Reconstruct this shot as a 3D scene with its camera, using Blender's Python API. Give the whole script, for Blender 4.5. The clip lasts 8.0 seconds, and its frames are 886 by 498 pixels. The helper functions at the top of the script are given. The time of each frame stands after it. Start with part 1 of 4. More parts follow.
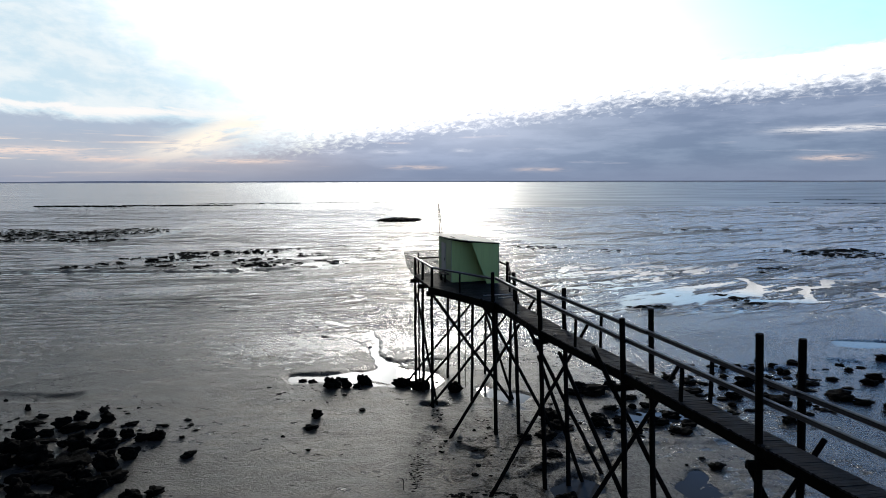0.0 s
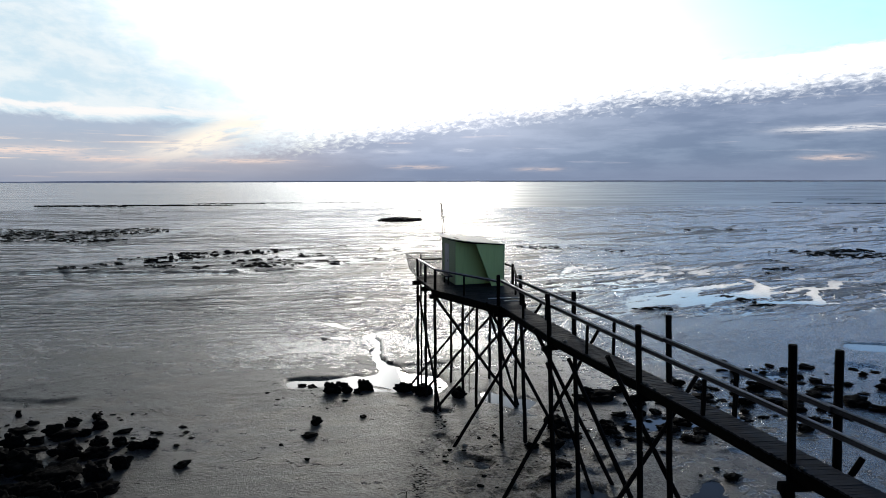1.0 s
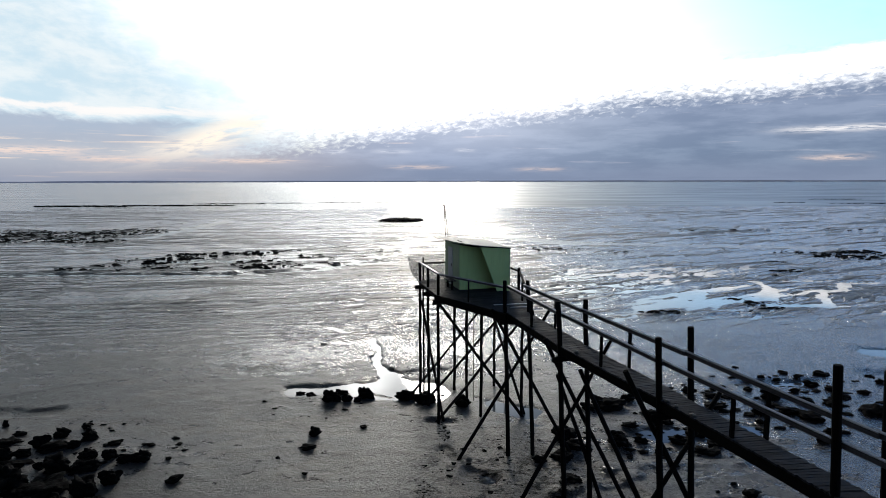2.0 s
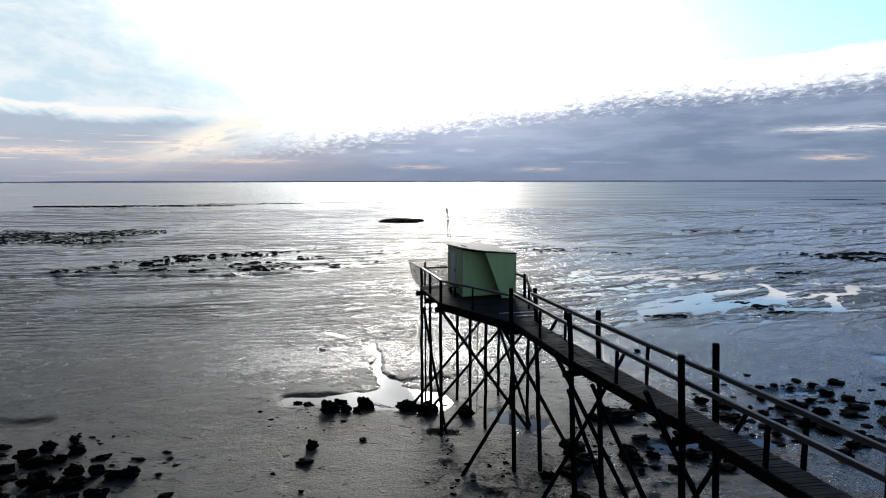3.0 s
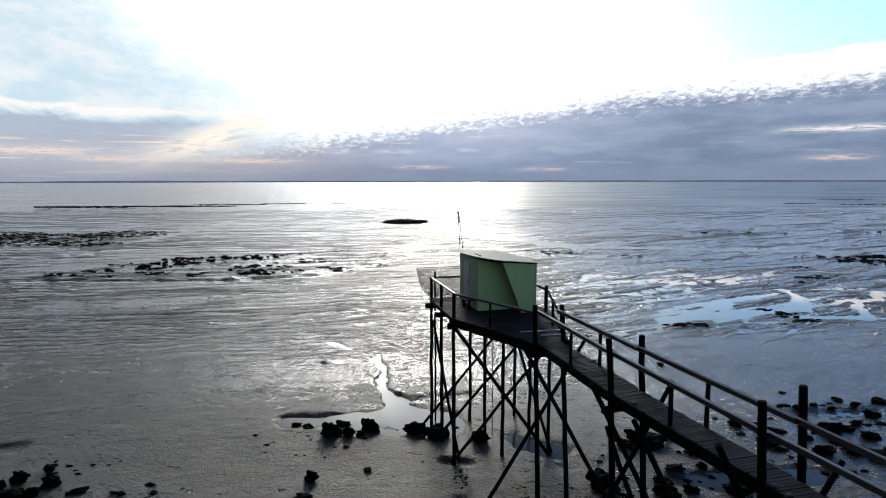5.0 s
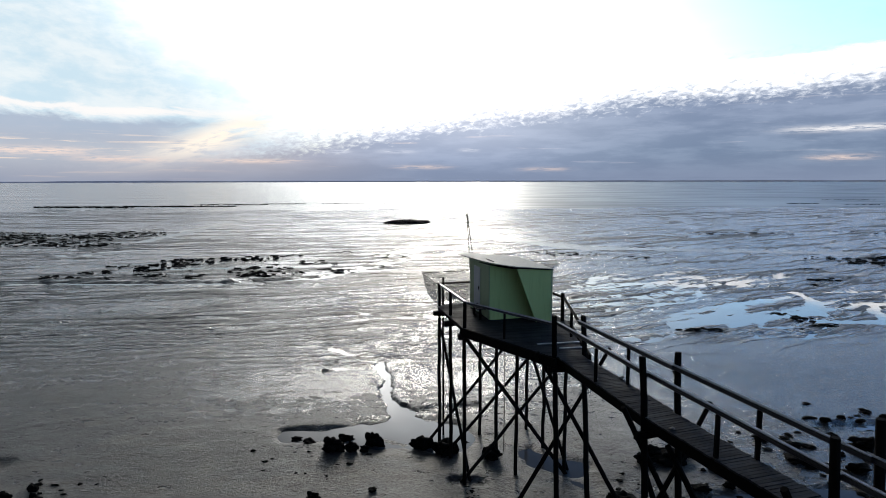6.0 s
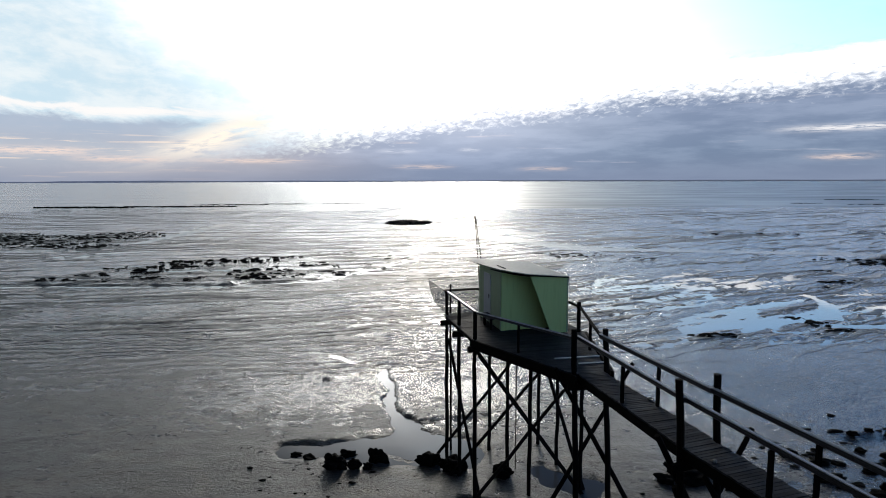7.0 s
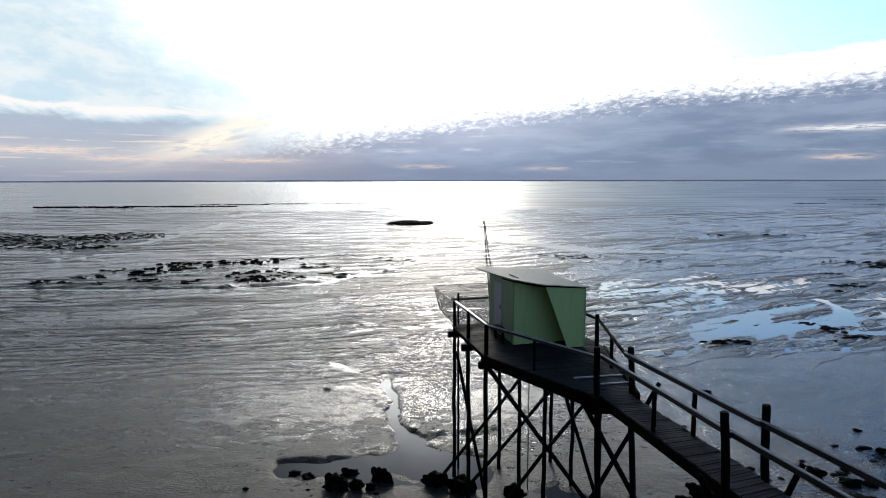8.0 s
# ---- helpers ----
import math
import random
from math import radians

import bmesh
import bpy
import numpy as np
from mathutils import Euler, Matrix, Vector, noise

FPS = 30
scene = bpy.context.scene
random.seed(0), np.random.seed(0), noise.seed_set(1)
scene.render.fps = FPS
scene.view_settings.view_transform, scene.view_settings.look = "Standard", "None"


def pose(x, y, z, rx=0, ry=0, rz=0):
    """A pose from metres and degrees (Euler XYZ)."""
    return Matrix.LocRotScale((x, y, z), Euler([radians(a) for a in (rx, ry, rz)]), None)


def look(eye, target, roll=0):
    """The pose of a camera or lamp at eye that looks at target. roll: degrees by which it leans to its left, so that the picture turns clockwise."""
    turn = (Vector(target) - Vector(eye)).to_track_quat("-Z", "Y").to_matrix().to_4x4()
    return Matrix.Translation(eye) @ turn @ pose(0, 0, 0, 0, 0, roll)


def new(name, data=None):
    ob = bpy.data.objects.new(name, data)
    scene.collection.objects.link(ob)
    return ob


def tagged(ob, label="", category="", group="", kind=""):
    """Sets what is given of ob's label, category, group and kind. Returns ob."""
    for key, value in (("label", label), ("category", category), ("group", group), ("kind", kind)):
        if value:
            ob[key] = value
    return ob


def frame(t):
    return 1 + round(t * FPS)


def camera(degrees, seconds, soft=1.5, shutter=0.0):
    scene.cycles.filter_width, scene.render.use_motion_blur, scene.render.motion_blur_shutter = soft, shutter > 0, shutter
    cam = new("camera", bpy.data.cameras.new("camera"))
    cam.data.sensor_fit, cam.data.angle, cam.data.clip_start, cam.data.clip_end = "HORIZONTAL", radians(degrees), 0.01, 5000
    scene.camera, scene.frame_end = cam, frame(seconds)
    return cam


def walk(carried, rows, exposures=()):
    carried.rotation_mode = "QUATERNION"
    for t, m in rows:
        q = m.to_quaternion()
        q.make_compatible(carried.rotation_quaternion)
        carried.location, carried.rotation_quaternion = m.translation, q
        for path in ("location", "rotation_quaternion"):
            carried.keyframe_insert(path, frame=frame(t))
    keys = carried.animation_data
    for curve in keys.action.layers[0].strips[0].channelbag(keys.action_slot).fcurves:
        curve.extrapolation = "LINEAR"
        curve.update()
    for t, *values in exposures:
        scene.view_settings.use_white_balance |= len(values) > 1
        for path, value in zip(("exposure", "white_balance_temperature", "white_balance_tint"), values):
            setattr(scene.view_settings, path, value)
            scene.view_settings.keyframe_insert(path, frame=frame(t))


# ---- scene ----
cam = camera(73.6, 8.0, 0.8)
PATH = [
    (0, (0.772, 0.282, 11.078), (0.758, 2.268, 10.849), -0.1),
    (0.5, (0.729, 0.692, 11.063), (0.713, 2.679, 10.833), -0.1),
    (1, (0.645, 1.177, 11.054), (0.628, 3.164, 10.824), -0.1),
    (1.5, (0.574, 1.698, 11.063), (0.555, 3.685, 10.833), -0.1),
    (3, (0.4, 3.339, 11.203), (0.379, 5.326, 10.973), -0.1),
    (3.5, (0.318, 3.902, 11.226), (0.294, 5.888, 10.997), -0.1),
    (4, (0.21, 4.509, 11.244), (0.184, 6.495, 11.015), -0.1),
    (4.5, (0.112, 5.12, 11.282), (0.084, 7.106, 11.052), -0.1),
    (6, (-0.391, 7.283, 11.32), (-0.424, 9.269, 11.09), -0.1),
    (6.5, (-0.526, 7.941, 11.366), (-0.56, 9.928, 11.135), -0.12),
    (7, (-0.682, 8.661, 11.391), (-0.718, 10.647, 11.16), -0.15),
    (7.5, (-0.819, 9.353, 11.447), (-0.857, 11.339, 11.215), -0.13),
    (8, (-0.963, 10.062, 11.511), (-1.002, 12.048, 11.279), -0.1),
]
walk(cam, [(t, look(eye, target, roll)) for t, eye, target, roll in PATH], [(0, 0.0)])

# ---------------------------------------------------------------- light
SUN_AZ, SUN_EL = 0.0, 0.29          # radians, clockwise from +y, above the horizon


class Nodes:
    """Short-hand to wire shader nodes."""

    def __init__(self, tree):
        self.tree = tree
        tree.nodes.clear()

    def add(self, kind, inputs=()):
        n = self.tree.nodes.new(kind)
        for k, v in dict(inputs).items():
            self.put(n.inputs[k], v)
        return n

    def put(self, socket, v):
        if isinstance(v, bpy.types.NodeSocket):
            self.tree.links.new(v, socket)
        else:
            socket.default_value = v

    def math(self, op, a, b=0.0, c=0.0, clamp=False):
        n = self.add("ShaderNodeMath", {0: a, 1: b, 2: c})
        n.operation, n.use_clamp = op, clamp
        return n.outputs[0]

    def mix(self, fac, a, b, mode="MIX"):
        n = self.add("ShaderNodeMix")
        n.data_type, n.blend_type = "RGBA", mode
        self.put(n.inputs[0], fac), self.put(n.inputs[6], a), self.put(n.inputs[7], b)
        return n.outputs[2]

    def ramp(self, v, lo, hi, to_lo=0.0, to_hi=1.0):
        n = self.add("ShaderNodeMapRange", {0: v, 1: lo, 2: hi, 3: to_lo, 4: to_hi})
        n.interpolation_type = "SMOOTHSTEP"
        return n.outputs[0]

    def noise(self, vec, scale, detail=4.0, rough=0.55, distort=0.0):
        n = self.add("ShaderNodeTexNoise", {"Vector": vec, "Scale": scale, "Detail": detail, "Roughness": rough, "Distortion": distort})
        return n.outputs["Fac"]

    def vec(self, x, y, z=0.0):
        return self.add("ShaderNodeCombineXYZ", {0: x, 1: y, 2: z}).outputs[0]

    def scaled(self, v, s):
        n = self.add("ShaderNodeVectorMath", {0: v, 1: s})
        n.operation = "MULTIPLY"
        return n.outputs[0]


def rgb(r, g, b):
    return (r, g, b, 1.0)


STREAKS = [
    (-0.613, 0.042, 0.065, 0.0055, "peach"), (-0.509, 0.032, 0.058, 0.0042, "peach"), (-0.331, 0.031, 0.072, 0.0034, "peach"), (-0.050, 0.022, 0.044, 0.0032, "peach"),
    (-0.188, 0.047, 0.020, 0.0032, "pale"), (-0.093, 0.048, 0.030, 0.0032, "pale"), (0.026, 0.050, 0.016, 0.0028, "pale"), (0.568, 0.031, 0.036, 0.0036, "peach"),
    (0.575, 0.071, 0.072, 0.0042, "white"), (0.153, 0.018, 0.038, 0.0030, "peach")]


def make_world():
    world = bpy.data.worlds.new("evening_sky")
    scene.world = world
    world.use_nodes = True
    n = Nodes(world.node_tree)
    m = n.math
    way = n.add("ShaderNodeTexCoord").outputs["Generated"]
    d = n.add("ShaderNodeSeparateXYZ", {0: way}).outputs
    az = m("ARCTAN2", d[0], d[1])
    el = m("ARCSINE", d[2])
    air = n.add("ShaderNodeTexSky")
    air.sky_type, air.sun_disc, air.sun_elevation, air.sun_rotation = "NISHITA", False, SUN_EL, SUN_AZ
    air.air_density, air.dust_density, air.ozone_density = 1.0, 0.6, 2.0
    sky = air.outputs[0]
    clear = n.mix(1.0, sky, rgb(0.096, 0.119, 0.127), "MULTIPLY")
    more = n.ramp(az, 0.05, 0.35, 1.0, 1.3)
    clear = n.mix(1.0, clear, n.vec(more, more, more), "MULTIPLY")
    clear = n.mix(n.ramp(az, 0.12, 0.42), clear, n.mix(1.0, clear, rgb(1.05, 1.22, 1.52), "MULTIPLY"))
    # cloud sheet coordinates: a layer at one height, so that clouds shrink towards the horizon
    flat = m("ADD", m("MAXIMUM", d[2], 0.0), 0.055)
    cx, cy = m("DIVIDE", d[0], flat), m("DIVIDE", d[1], flat)
    shade = n.ramp(d[1], 0.0, 0.76, 0.46, 1.0)
    # behind the shore the light comes more from the right than from the left
    behind = n.ramp(d[1], 0.45, -0.15)
    shade = m("MULTIPLY", shade, m("ADD", 1.0, m("MULTIPLY", behind, m("SUBTRACT", n.ramp(d[0], -0.85, 0.85, 0.15, 1.9), 1.0))))
    front = n.vec(m("POWER", shade, 1.02), shade, m("POWER", shade, 0.97))
    # bright veil of thin cloud round the hidden sun
    drawn = m("SUBTRACT", 0.085, m("MULTIPLY", el, 0.75))
    off = m("SUBTRACT", az, drawn)
    u = m("MAXIMUM", m("DIVIDE", off, 0.335), m("DIVIDE", off, -0.30))
    v = m("DIVIDE", m("SUBTRACT", el, 0.26), 0.27)
    r2 = m("ADD", m("MULTIPLY", u, u), m("MULTIPLY", v, v))
    glow = m("EXPONENT", m("MULTIPLY", m("POWER", r2, 1.6), -1.0))
    veil = n.noise(n.vec(cx, m("MULTIPLY", cy, 0.8)), 0.9, 7.0, 0.62, 0.4)
    wisps = n.noise(n.vec(m("MULTIPLY", m("ADD", az, m("MULTIPLY", el, 0.6)), 7.0), m("MULTIPLY", el, 22.0), 3.0), 1.0, 8.0, 0.66, 0.6)
    # the hidden sun's own patch of the veil, drawn out upwards and to the left
    spine = m("SUBTRACT", 0.035, m("MULTIPLY", n.ramp(el, 0.09, 0.22), 0.245))
    pu = m("DIVIDE", m("SUBTRACT", az, spine), 0.135)
    core = m("MULTIPLY", m("EXPONENT", m("MULTIPLY", m("MULTIPLY", pu, pu), -1.0)), m("MULTIPLY", n.ramp(el, 0.11, 0.23), n.ramp(el, 0.47, 0.34)))
    core = m("MULTIPLY", core, n.ramp(veil, 0.30, 0.62, 0.7, 1.1))
    light = m("MULTIPLY", m("ADD", m("ADD", m("MULTIPLY", glow, n.ramp(el, 0.09, 0.24, 1.1, 2.0)), m("MULTIPLY", core, 5.0)), 0.06), m("ADD", m("MULTIPLY", veil, 0.8), 0.6))
    upper = n.mix(m("MULTIPLY", n.ramp(wisps, 0.34, 0.60, 0.2, 1.0), n.ramp(az, 0.55, -0.2, 0.26, 0.95)), clear, rgb(0.70, 0.78, 0.85))
    # softer broken cloud over the left of the bay
    puffs = n.noise(n.vec(m("ADD", m("MULTIPLY", az, 14.0), m("MULTIPLY", el, 5.0)), m("MULTIPLY", el, 30.0), 9.0), 1.0, 7.0, 0.6, 0.15)
    pale = n.mix(n.ramp(puffs, 0.36, 0.66), rgb(0.565, 0.735, 0.845), rgb(0.78, 0.86, 0.90))
    upper = n.mix(n.ramp(az, -0.14, -0.36), upper, pale)
    upper = n.mix(1.0, n.mix(1.0, upper, front, "MULTIPLY"), n.mix(1.0, rgb(1.0, 0.975, 0.93), n.vec(light, light, light), "MULTIPLY"), "ADD")
    dusk = m("SUBTRACT", 1.0, m("MULTIPLY", m("MULTIPLY", n.ramp(el, 0.25, 0.46), n.ramp(az, 0.05, -0.42)), 0.93))
    upper = n.mix(1.0, upper, n.vec(dusk, dusk, dusk), "MULTIPLY")
    fade = m("SUBTRACT", 1.0, m("MULTIPLY", m("MULTIPLY", n.ramp(el, 0.38, 0.54), n.ramp(az, -0.05, 0.12)), 0.66))
    upper = n.mix(1.0, upper, n.vec(fade, fade, fade), "MULTIPLY")
    gloom = m("SUBTRACT", 1.0, m("MULTIPLY", m("MULTIPLY", n.ramp(el, 0.33, 0.45), n.ramp(az, -0.02, 0.14)), 0.9))
    upper = n.mix(1.0, upper, n.vec(gloom, gloom, gloom), "MULTIPLY")
    broken = n.ramp(veil, 0.36, 0.64, 0.62, 1.3)
    broken = m("ADD", 1.0, m("MULTIPLY", m("SUBTRACT", broken, 1.0), n.ramp(el, 0.27, 0.36)))
    upper = n.mix(1.0, upper, n.vec(broken, broken, broken), "MULTIPLY")
    dome = m("MULTIPLY", m("MULTIPLY", n.ramp(el, 0.20, 0.36), n.ramp(el, 0.52, 0.37, 0.22, 1.0)), n.ramp(az, -0.4, 0.5, 0.10, 1.3))
    upper = n.mix(1.0, upper, n.mix(1.0, rgb(0.045, 0.15, 0.40), n.vec(dome, dome, dome), "MULTIPLY"), "ADD")
    # low bank of stratus whose upper edge climbs to the right, broken into small cells
    azc = m("MAXIMUM", m("MINIMUM", az, 0.85), -0.75)
    edge = m("ADD", 0.114, m("MULTIPLY", azc, m("SUBTRACT", 0.130, m("MULTIPLY", azc, 0.098))))
    soft = n.noise(n.vec(m("MULTIPLY", az, 5.0), m("MULTIPLY", el, 26.0)), 1.0, 5.0, 0.6)
    cells = n.noise(n.vec(m("MULTIPLY", az, 74.0), m("MULTIPLY", m("SUBTRACT", el, m("MULTIPLY", az, 0.08)), 165.0), 2.0), 1.0, 4.0, 0.6, 0.5)
    h = m("SUBTRACT", edge, el)
    h = m("ADD", h, m("MULTIPLY", m("SUBTRACT", soft, 0.5), 0.036))
    ragged = m("ADD", h, m("MULTIPLY", m("SUBTRACT", cells, 0.5), 0.085))
    rim = m("MULTIPLY", n.ramp(m("ADD", h, m("MULTIPLY", m("SUBTRACT", wisps, 0.5), 0.02)), -0.024, -0.010), n.ramp(az, -0.35, 0.1))
    upper = n.mix(m("MULTIPLY", rim, 0.9), upper, n.mix(1.0, rgb(2.5, 2.45, 2.4), front, "MULTIPLY"))
    bank = m("MULTIPLY", n.ramp(ragged, -0.034, 0.040), n.ramp(az, -0.62, -0.22, 0.45, 1.0))
    streak = n.noise(n.vec(m("MULTIPLY", az, 6.0), m("MULTIPLY", el, 110.0)), 1.0, 5.0, 0.6, 0.3)
    billow = n.noise(n.vec(m("MULTIPLY", az, 9.0), m("MULTIPLY", el, 45.0), 5.0), 1.0, 6.0, 0.6)
    tone = n.mix(n.ramp(el, 0.0, 0.12), rgb(0.215, 0.285, 0.425), rgb(0.285, 0.350, 0.515))
    tone = n.mix(n.ramp(billow, 0.38, 0.64), tone, n.mix(1.0, tone, rgb(1.36, 1.30, 1.23), "MULTIPLY"))
    warm = m("MULTIPLY", n.ramp(m("ABSOLUTE", m("ADD", az, 0.42)), 0.05, 0.42, 1.0, 0.0), n.ramp(m("ABSOLUTE", m("SUBTRACT", el, 0.035)), 0.0, 0.06, 1.0, 0.0))
    tone = n.mix(m("MULTIPLY", warm, 0.5), tone, rgb(0.66, 0.58, 0.58))
    near_sun = n.ramp(m("ABSOLUTE", m("SUBTRACT", az, 0.02)), 0.0, 0.40, 1.0, 0.0)
    tone = n.mix(m("MULTIPLY", near_sun, m("MULTIPLY", n.ramp(el, 0.0, 0.10), 0.55)), tone, rgb(0.60, 0.67, 0.78))
    gaps = m("MULTIPLY", n.ramp(streak, 0.59, 0.69), n.ramp(el, 0.010, 0.03))
    tone = n.mix(m("MULTIPLY", gaps, 0.3), tone, n.mix(n.ramp(az, -0.3, 0.25), rgb(1.0, 0.80, 0.66), rgb(0.78, 0.76, 0.86)))
    tone = n.mix(m("MULTIPLY", n.ramp(h, 0.038, -0.015), 0.72), tone, rgb(0.80, 0.81, 0.87))
    deeper = m("MULTIPLY", n.ramp(az, 0.05, 0.45, 1.0, 0.84), n.ramp(m("ABSOLUTE", az), 0.0, 0.3, 1.10, 1.0))
    tone = n.mix(1.0, n.mix(1.0, tone, n.vec(m("POWER", deeper, 1.25), deeper, deeper), "MULTIPLY"), front, "MULTIPLY")
    # grey drift of cloud further left, with a bright streak on its back
    lift = m("ADD", m("ADD", el, 0.011), m("MULTIPLY", m("SUBTRACT", wisps, 0.5), 0.04))
    left = n.ramp(m("ADD", az, m("MULTIPLY", m("SUBTRACT", wisps, 0.5), 0.25)), -0.29, -0.45)
    drift = m("MULTIPLY", left, m("MULTIPLY", n.ramp(lift, 0.108, 0.097), n.ramp(lift, 0.050, 0.072)))
    back = m("MULTIPLY", left, m("MULTIPLY", n.ramp(lift, 0.121, 0.115), n.ramp(lift, 0.105, 0.112)))
    out = n.mix(m("MULTIPLY", drift, 0.85), upper, n.mix(1.0, rgb(0.40, 0.47, 0.60), front, "MULTIPLY"))
    out = n.mix(m("MULTIPLY", back, 0.8), out, n.mix(1.0, rgb(1.05, 1.0, 0.97), front, "MULTIPLY"))
    rays = n.noise(n.vec(m("MULTIPLY", az, 16.0), m("MULTIPLY", m("SUBTRACT", el, m("MULTIPLY", az, 0.16)), 80.0), 14.0), 1.0, 6.0, 0.62, 0.2)
    gu = m("DIVIDE", m("ADD", az, 0.37), 0.105)
    gv = m("DIVIDE", m("SUBTRACT", el, m("ADD", 0.070, m("MULTIPLY", m("ADD", az, 0.37), 0.36))), 0.021)
    shine = m("MULTIPLY", m("EXPONENT", m("MULTIPLY", m("ADD", m("MULTIPLY", gu, gu), m("MULTIPLY", gv, gv)), -1.0)), n.ramp(rays, 0.34, 0.54, 0.15, 1.0))
    blush = m("MULTIPLY", left, n.ramp(el, 0.085, 0.045))
    out = n.mix(m("MULTIPLY", blush, 0.85), out, n.mix(1.0, n.mix(n.ramp(streak, 0.53, 0.64), rgb(0.46, 0.49, 0.57), rgb(1.0, 0.80, 0.66)), front, "MULTIPLY"))
    out = n.mix(bank, out, tone)
    out = n.mix(m("MULTIPLY", shine, 0.95), out, rgb(1.15, 1.02, 0.86))
    # thin lit streaks low in the bank: azimuth, elevation, half length, half height, colour
    frayed = n.noise(n.vec(m("MULTIPLY", az, 38.0), m("MULTIPLY", el, 420.0), 23.0), 1.0, 5.0, 0.65, 0.3)
    PEACH, WHITISH, PALE = (1.0, 0.80, 0.70), (1.0, 0.98, 0.99), (0.66, 0.70, 0.82)
    for a0, e0, long, high, tint in STREAKS:
        su, sv = m("DIVIDE", m("SUBTRACT", az, a0), long), m("DIVIDE", m("SUBTRACT", el, e0), high)
        spot = m("EXPONENT", m("MULTIPLY", m("ADD", m("POWER", m("ABSOLUTE", su), 3.0), m("MULTIPLY", sv, sv)), -1.0))
        spot = m("MULTIPLY", spot, n.ramp(frayed, 0.36, 0.56, 0.1, 1.0))
        out = n.mix(m("MULTIPLY", spot, 0.9), out, rgb(*{"peach": PEACH, "white": WHITISH, "pale": PALE}[tint]))
    low = n.ramp(el, 0.050, 0.0)
    haze = n.mix(m("MULTIPLY", warm, 0.6), rgb(0.235, 0.285, 0.41), rgb(0.50, 0.45, 0.47))
    out = n.mix(m("MULTIPLY", low, 0.75), out, n.mix(1.0, haze, front, "MULTIPLY"))
    bg = n.add("ShaderNodeBackground", {0: out, 1: 1.0})
    n.add("ShaderNodeOutputWorld", {0: bg.outputs[0]})


make_world()
sun = new("sun", bpy.data.lights.new("sun", "SUN"))
sun.data.energy, sun.data.angle, sun.data.color = 0.85, radians(10), (1.0, 0.93, 0.82)
sun.matrix_world = look((math.sin(SUN_AZ) * 50, math.cos(SUN_AZ) * 50, math.tan(SUN_EL) * 50), (0, 0, 0))

# ---------------------------------------------------------------- materials


def material(name, build):
    mat = bpy.data.materials.new(name)
    mat.use_nodes = True
    n = Nodes(mat.node_tree)
    shader = build(n)
    n.add("ShaderNodeOutputMaterial", {0: shader})
    return mat


def principled(n, base, rough, bump=None, strength=0.3, dist=0.01, metal=0.0, ior=1.45, extra=()):
    ins = {"Base Color": base, "Roughness": rough, "Metallic": metal, "IOR": ior}
    ins.update(dict(extra))
    if bump is not None:
        ins["Normal"] = n.add("ShaderNodeBump", {"Strength": strength, "Distance": dist, "Height": bump}).outputs[0]
    return n.add("ShaderNodeBsdfPrincipled", ins).outputs[0]


def place(n):
    return n.add("ShaderNodeNewGeometry").outputs["Position"]


def own(n):
    return n.add("ShaderNodeTexCoord").outputs["Object"]


def chance(n):
    return n.add("ShaderNodeObjectInfo").outputs["Random"]


def wood(dark, light, rough=0.75, vary=0.45, gloss=0.25):
    def build(n):
        p = own(n)
        grain = n.noise(n.scaled(p, (14.0, 14.0, 3.0)), 3.0, 6.0, 0.65)
        blotch = n.noise(p, 1.3, 4.0, 0.6)
        tone = n.math("ADD", n.math("MULTIPLY", n.math("ADD", n.math("MULTIPLY", n.math("SUBTRACT", chance(n), 0.5), vary / 0.45), 0.5), 0.45), n.math("MULTIPLY", n.math("ADD", grain, blotch), 0.35))
        col = n.mix(n.ramp(tone, 0.2, 0.95), rgb(*dark), rgb(*light))
        return principled(n, col, n.ramp(blotch, 0.3, 0.7, rough - 0.12, rough + 0.1), grain, 0.5, 0.006, extra={"Specular IOR Level": gloss})
    return build


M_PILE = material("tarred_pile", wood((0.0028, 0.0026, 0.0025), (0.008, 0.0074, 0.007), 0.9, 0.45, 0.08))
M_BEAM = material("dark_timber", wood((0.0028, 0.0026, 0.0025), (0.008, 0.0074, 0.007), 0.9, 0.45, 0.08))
M_DECK = material("deck_board", wood((0.0105, 0.0111, 0.013), (0.036, 0.038, 0.0445), 0.74, 0.34, 0.12))
# rail wood darkened as if in shade, paired with the pale top below
M_RAIL = material("weathered_rail_shaded", wood((0.022, 0.023, 0.026), (0.075, 0.077, 0.084), 0.5, 0.45, 0.35))
# pale wood for the painted lit rail edge; the battens share it
M_CAP = material("lit_rail_top_and_batten", wood((0.36, 0.37, 0.395), (0.66, 0.67, 0.70), 0.3, 0.45, 0.6))
M_STEEL = material("dark_steel", lambda n: principled(n, n.mix(n.noise(own(n), 25.0), rgb(0.02, 0.018, 0.016), rgb(0.06, 0.045, 0.035)), 0.6, metal=0.3))


def paint(base, worn, gloss=0.2, rough=0.5):
    def build(n):
        p = own(n)
        board = n.noise(n.scaled(p, (6.0, 6.0, 0.8)), 2.0, 5.0, 0.6)
        fine = n.noise(p, 30.0, 3.0)
        streaks = n.noise(n.scaled(p, (9.0, 9.0, 0.6)), 1.4, 4.0, 0.6)
        col = n.mix(n.math("MULTIPLY", n.ramp(streaks, 0.45, 0.8), 0.5), rgb(*base), rgb(*worn))
        return principled(n, col, n.ramp(board, 0.3, 0.7, rough, rough + 0.25), n.math("ADD", fine, board), 0.25, 0.004, extra={"Specular IOR Level": gloss})
    return build


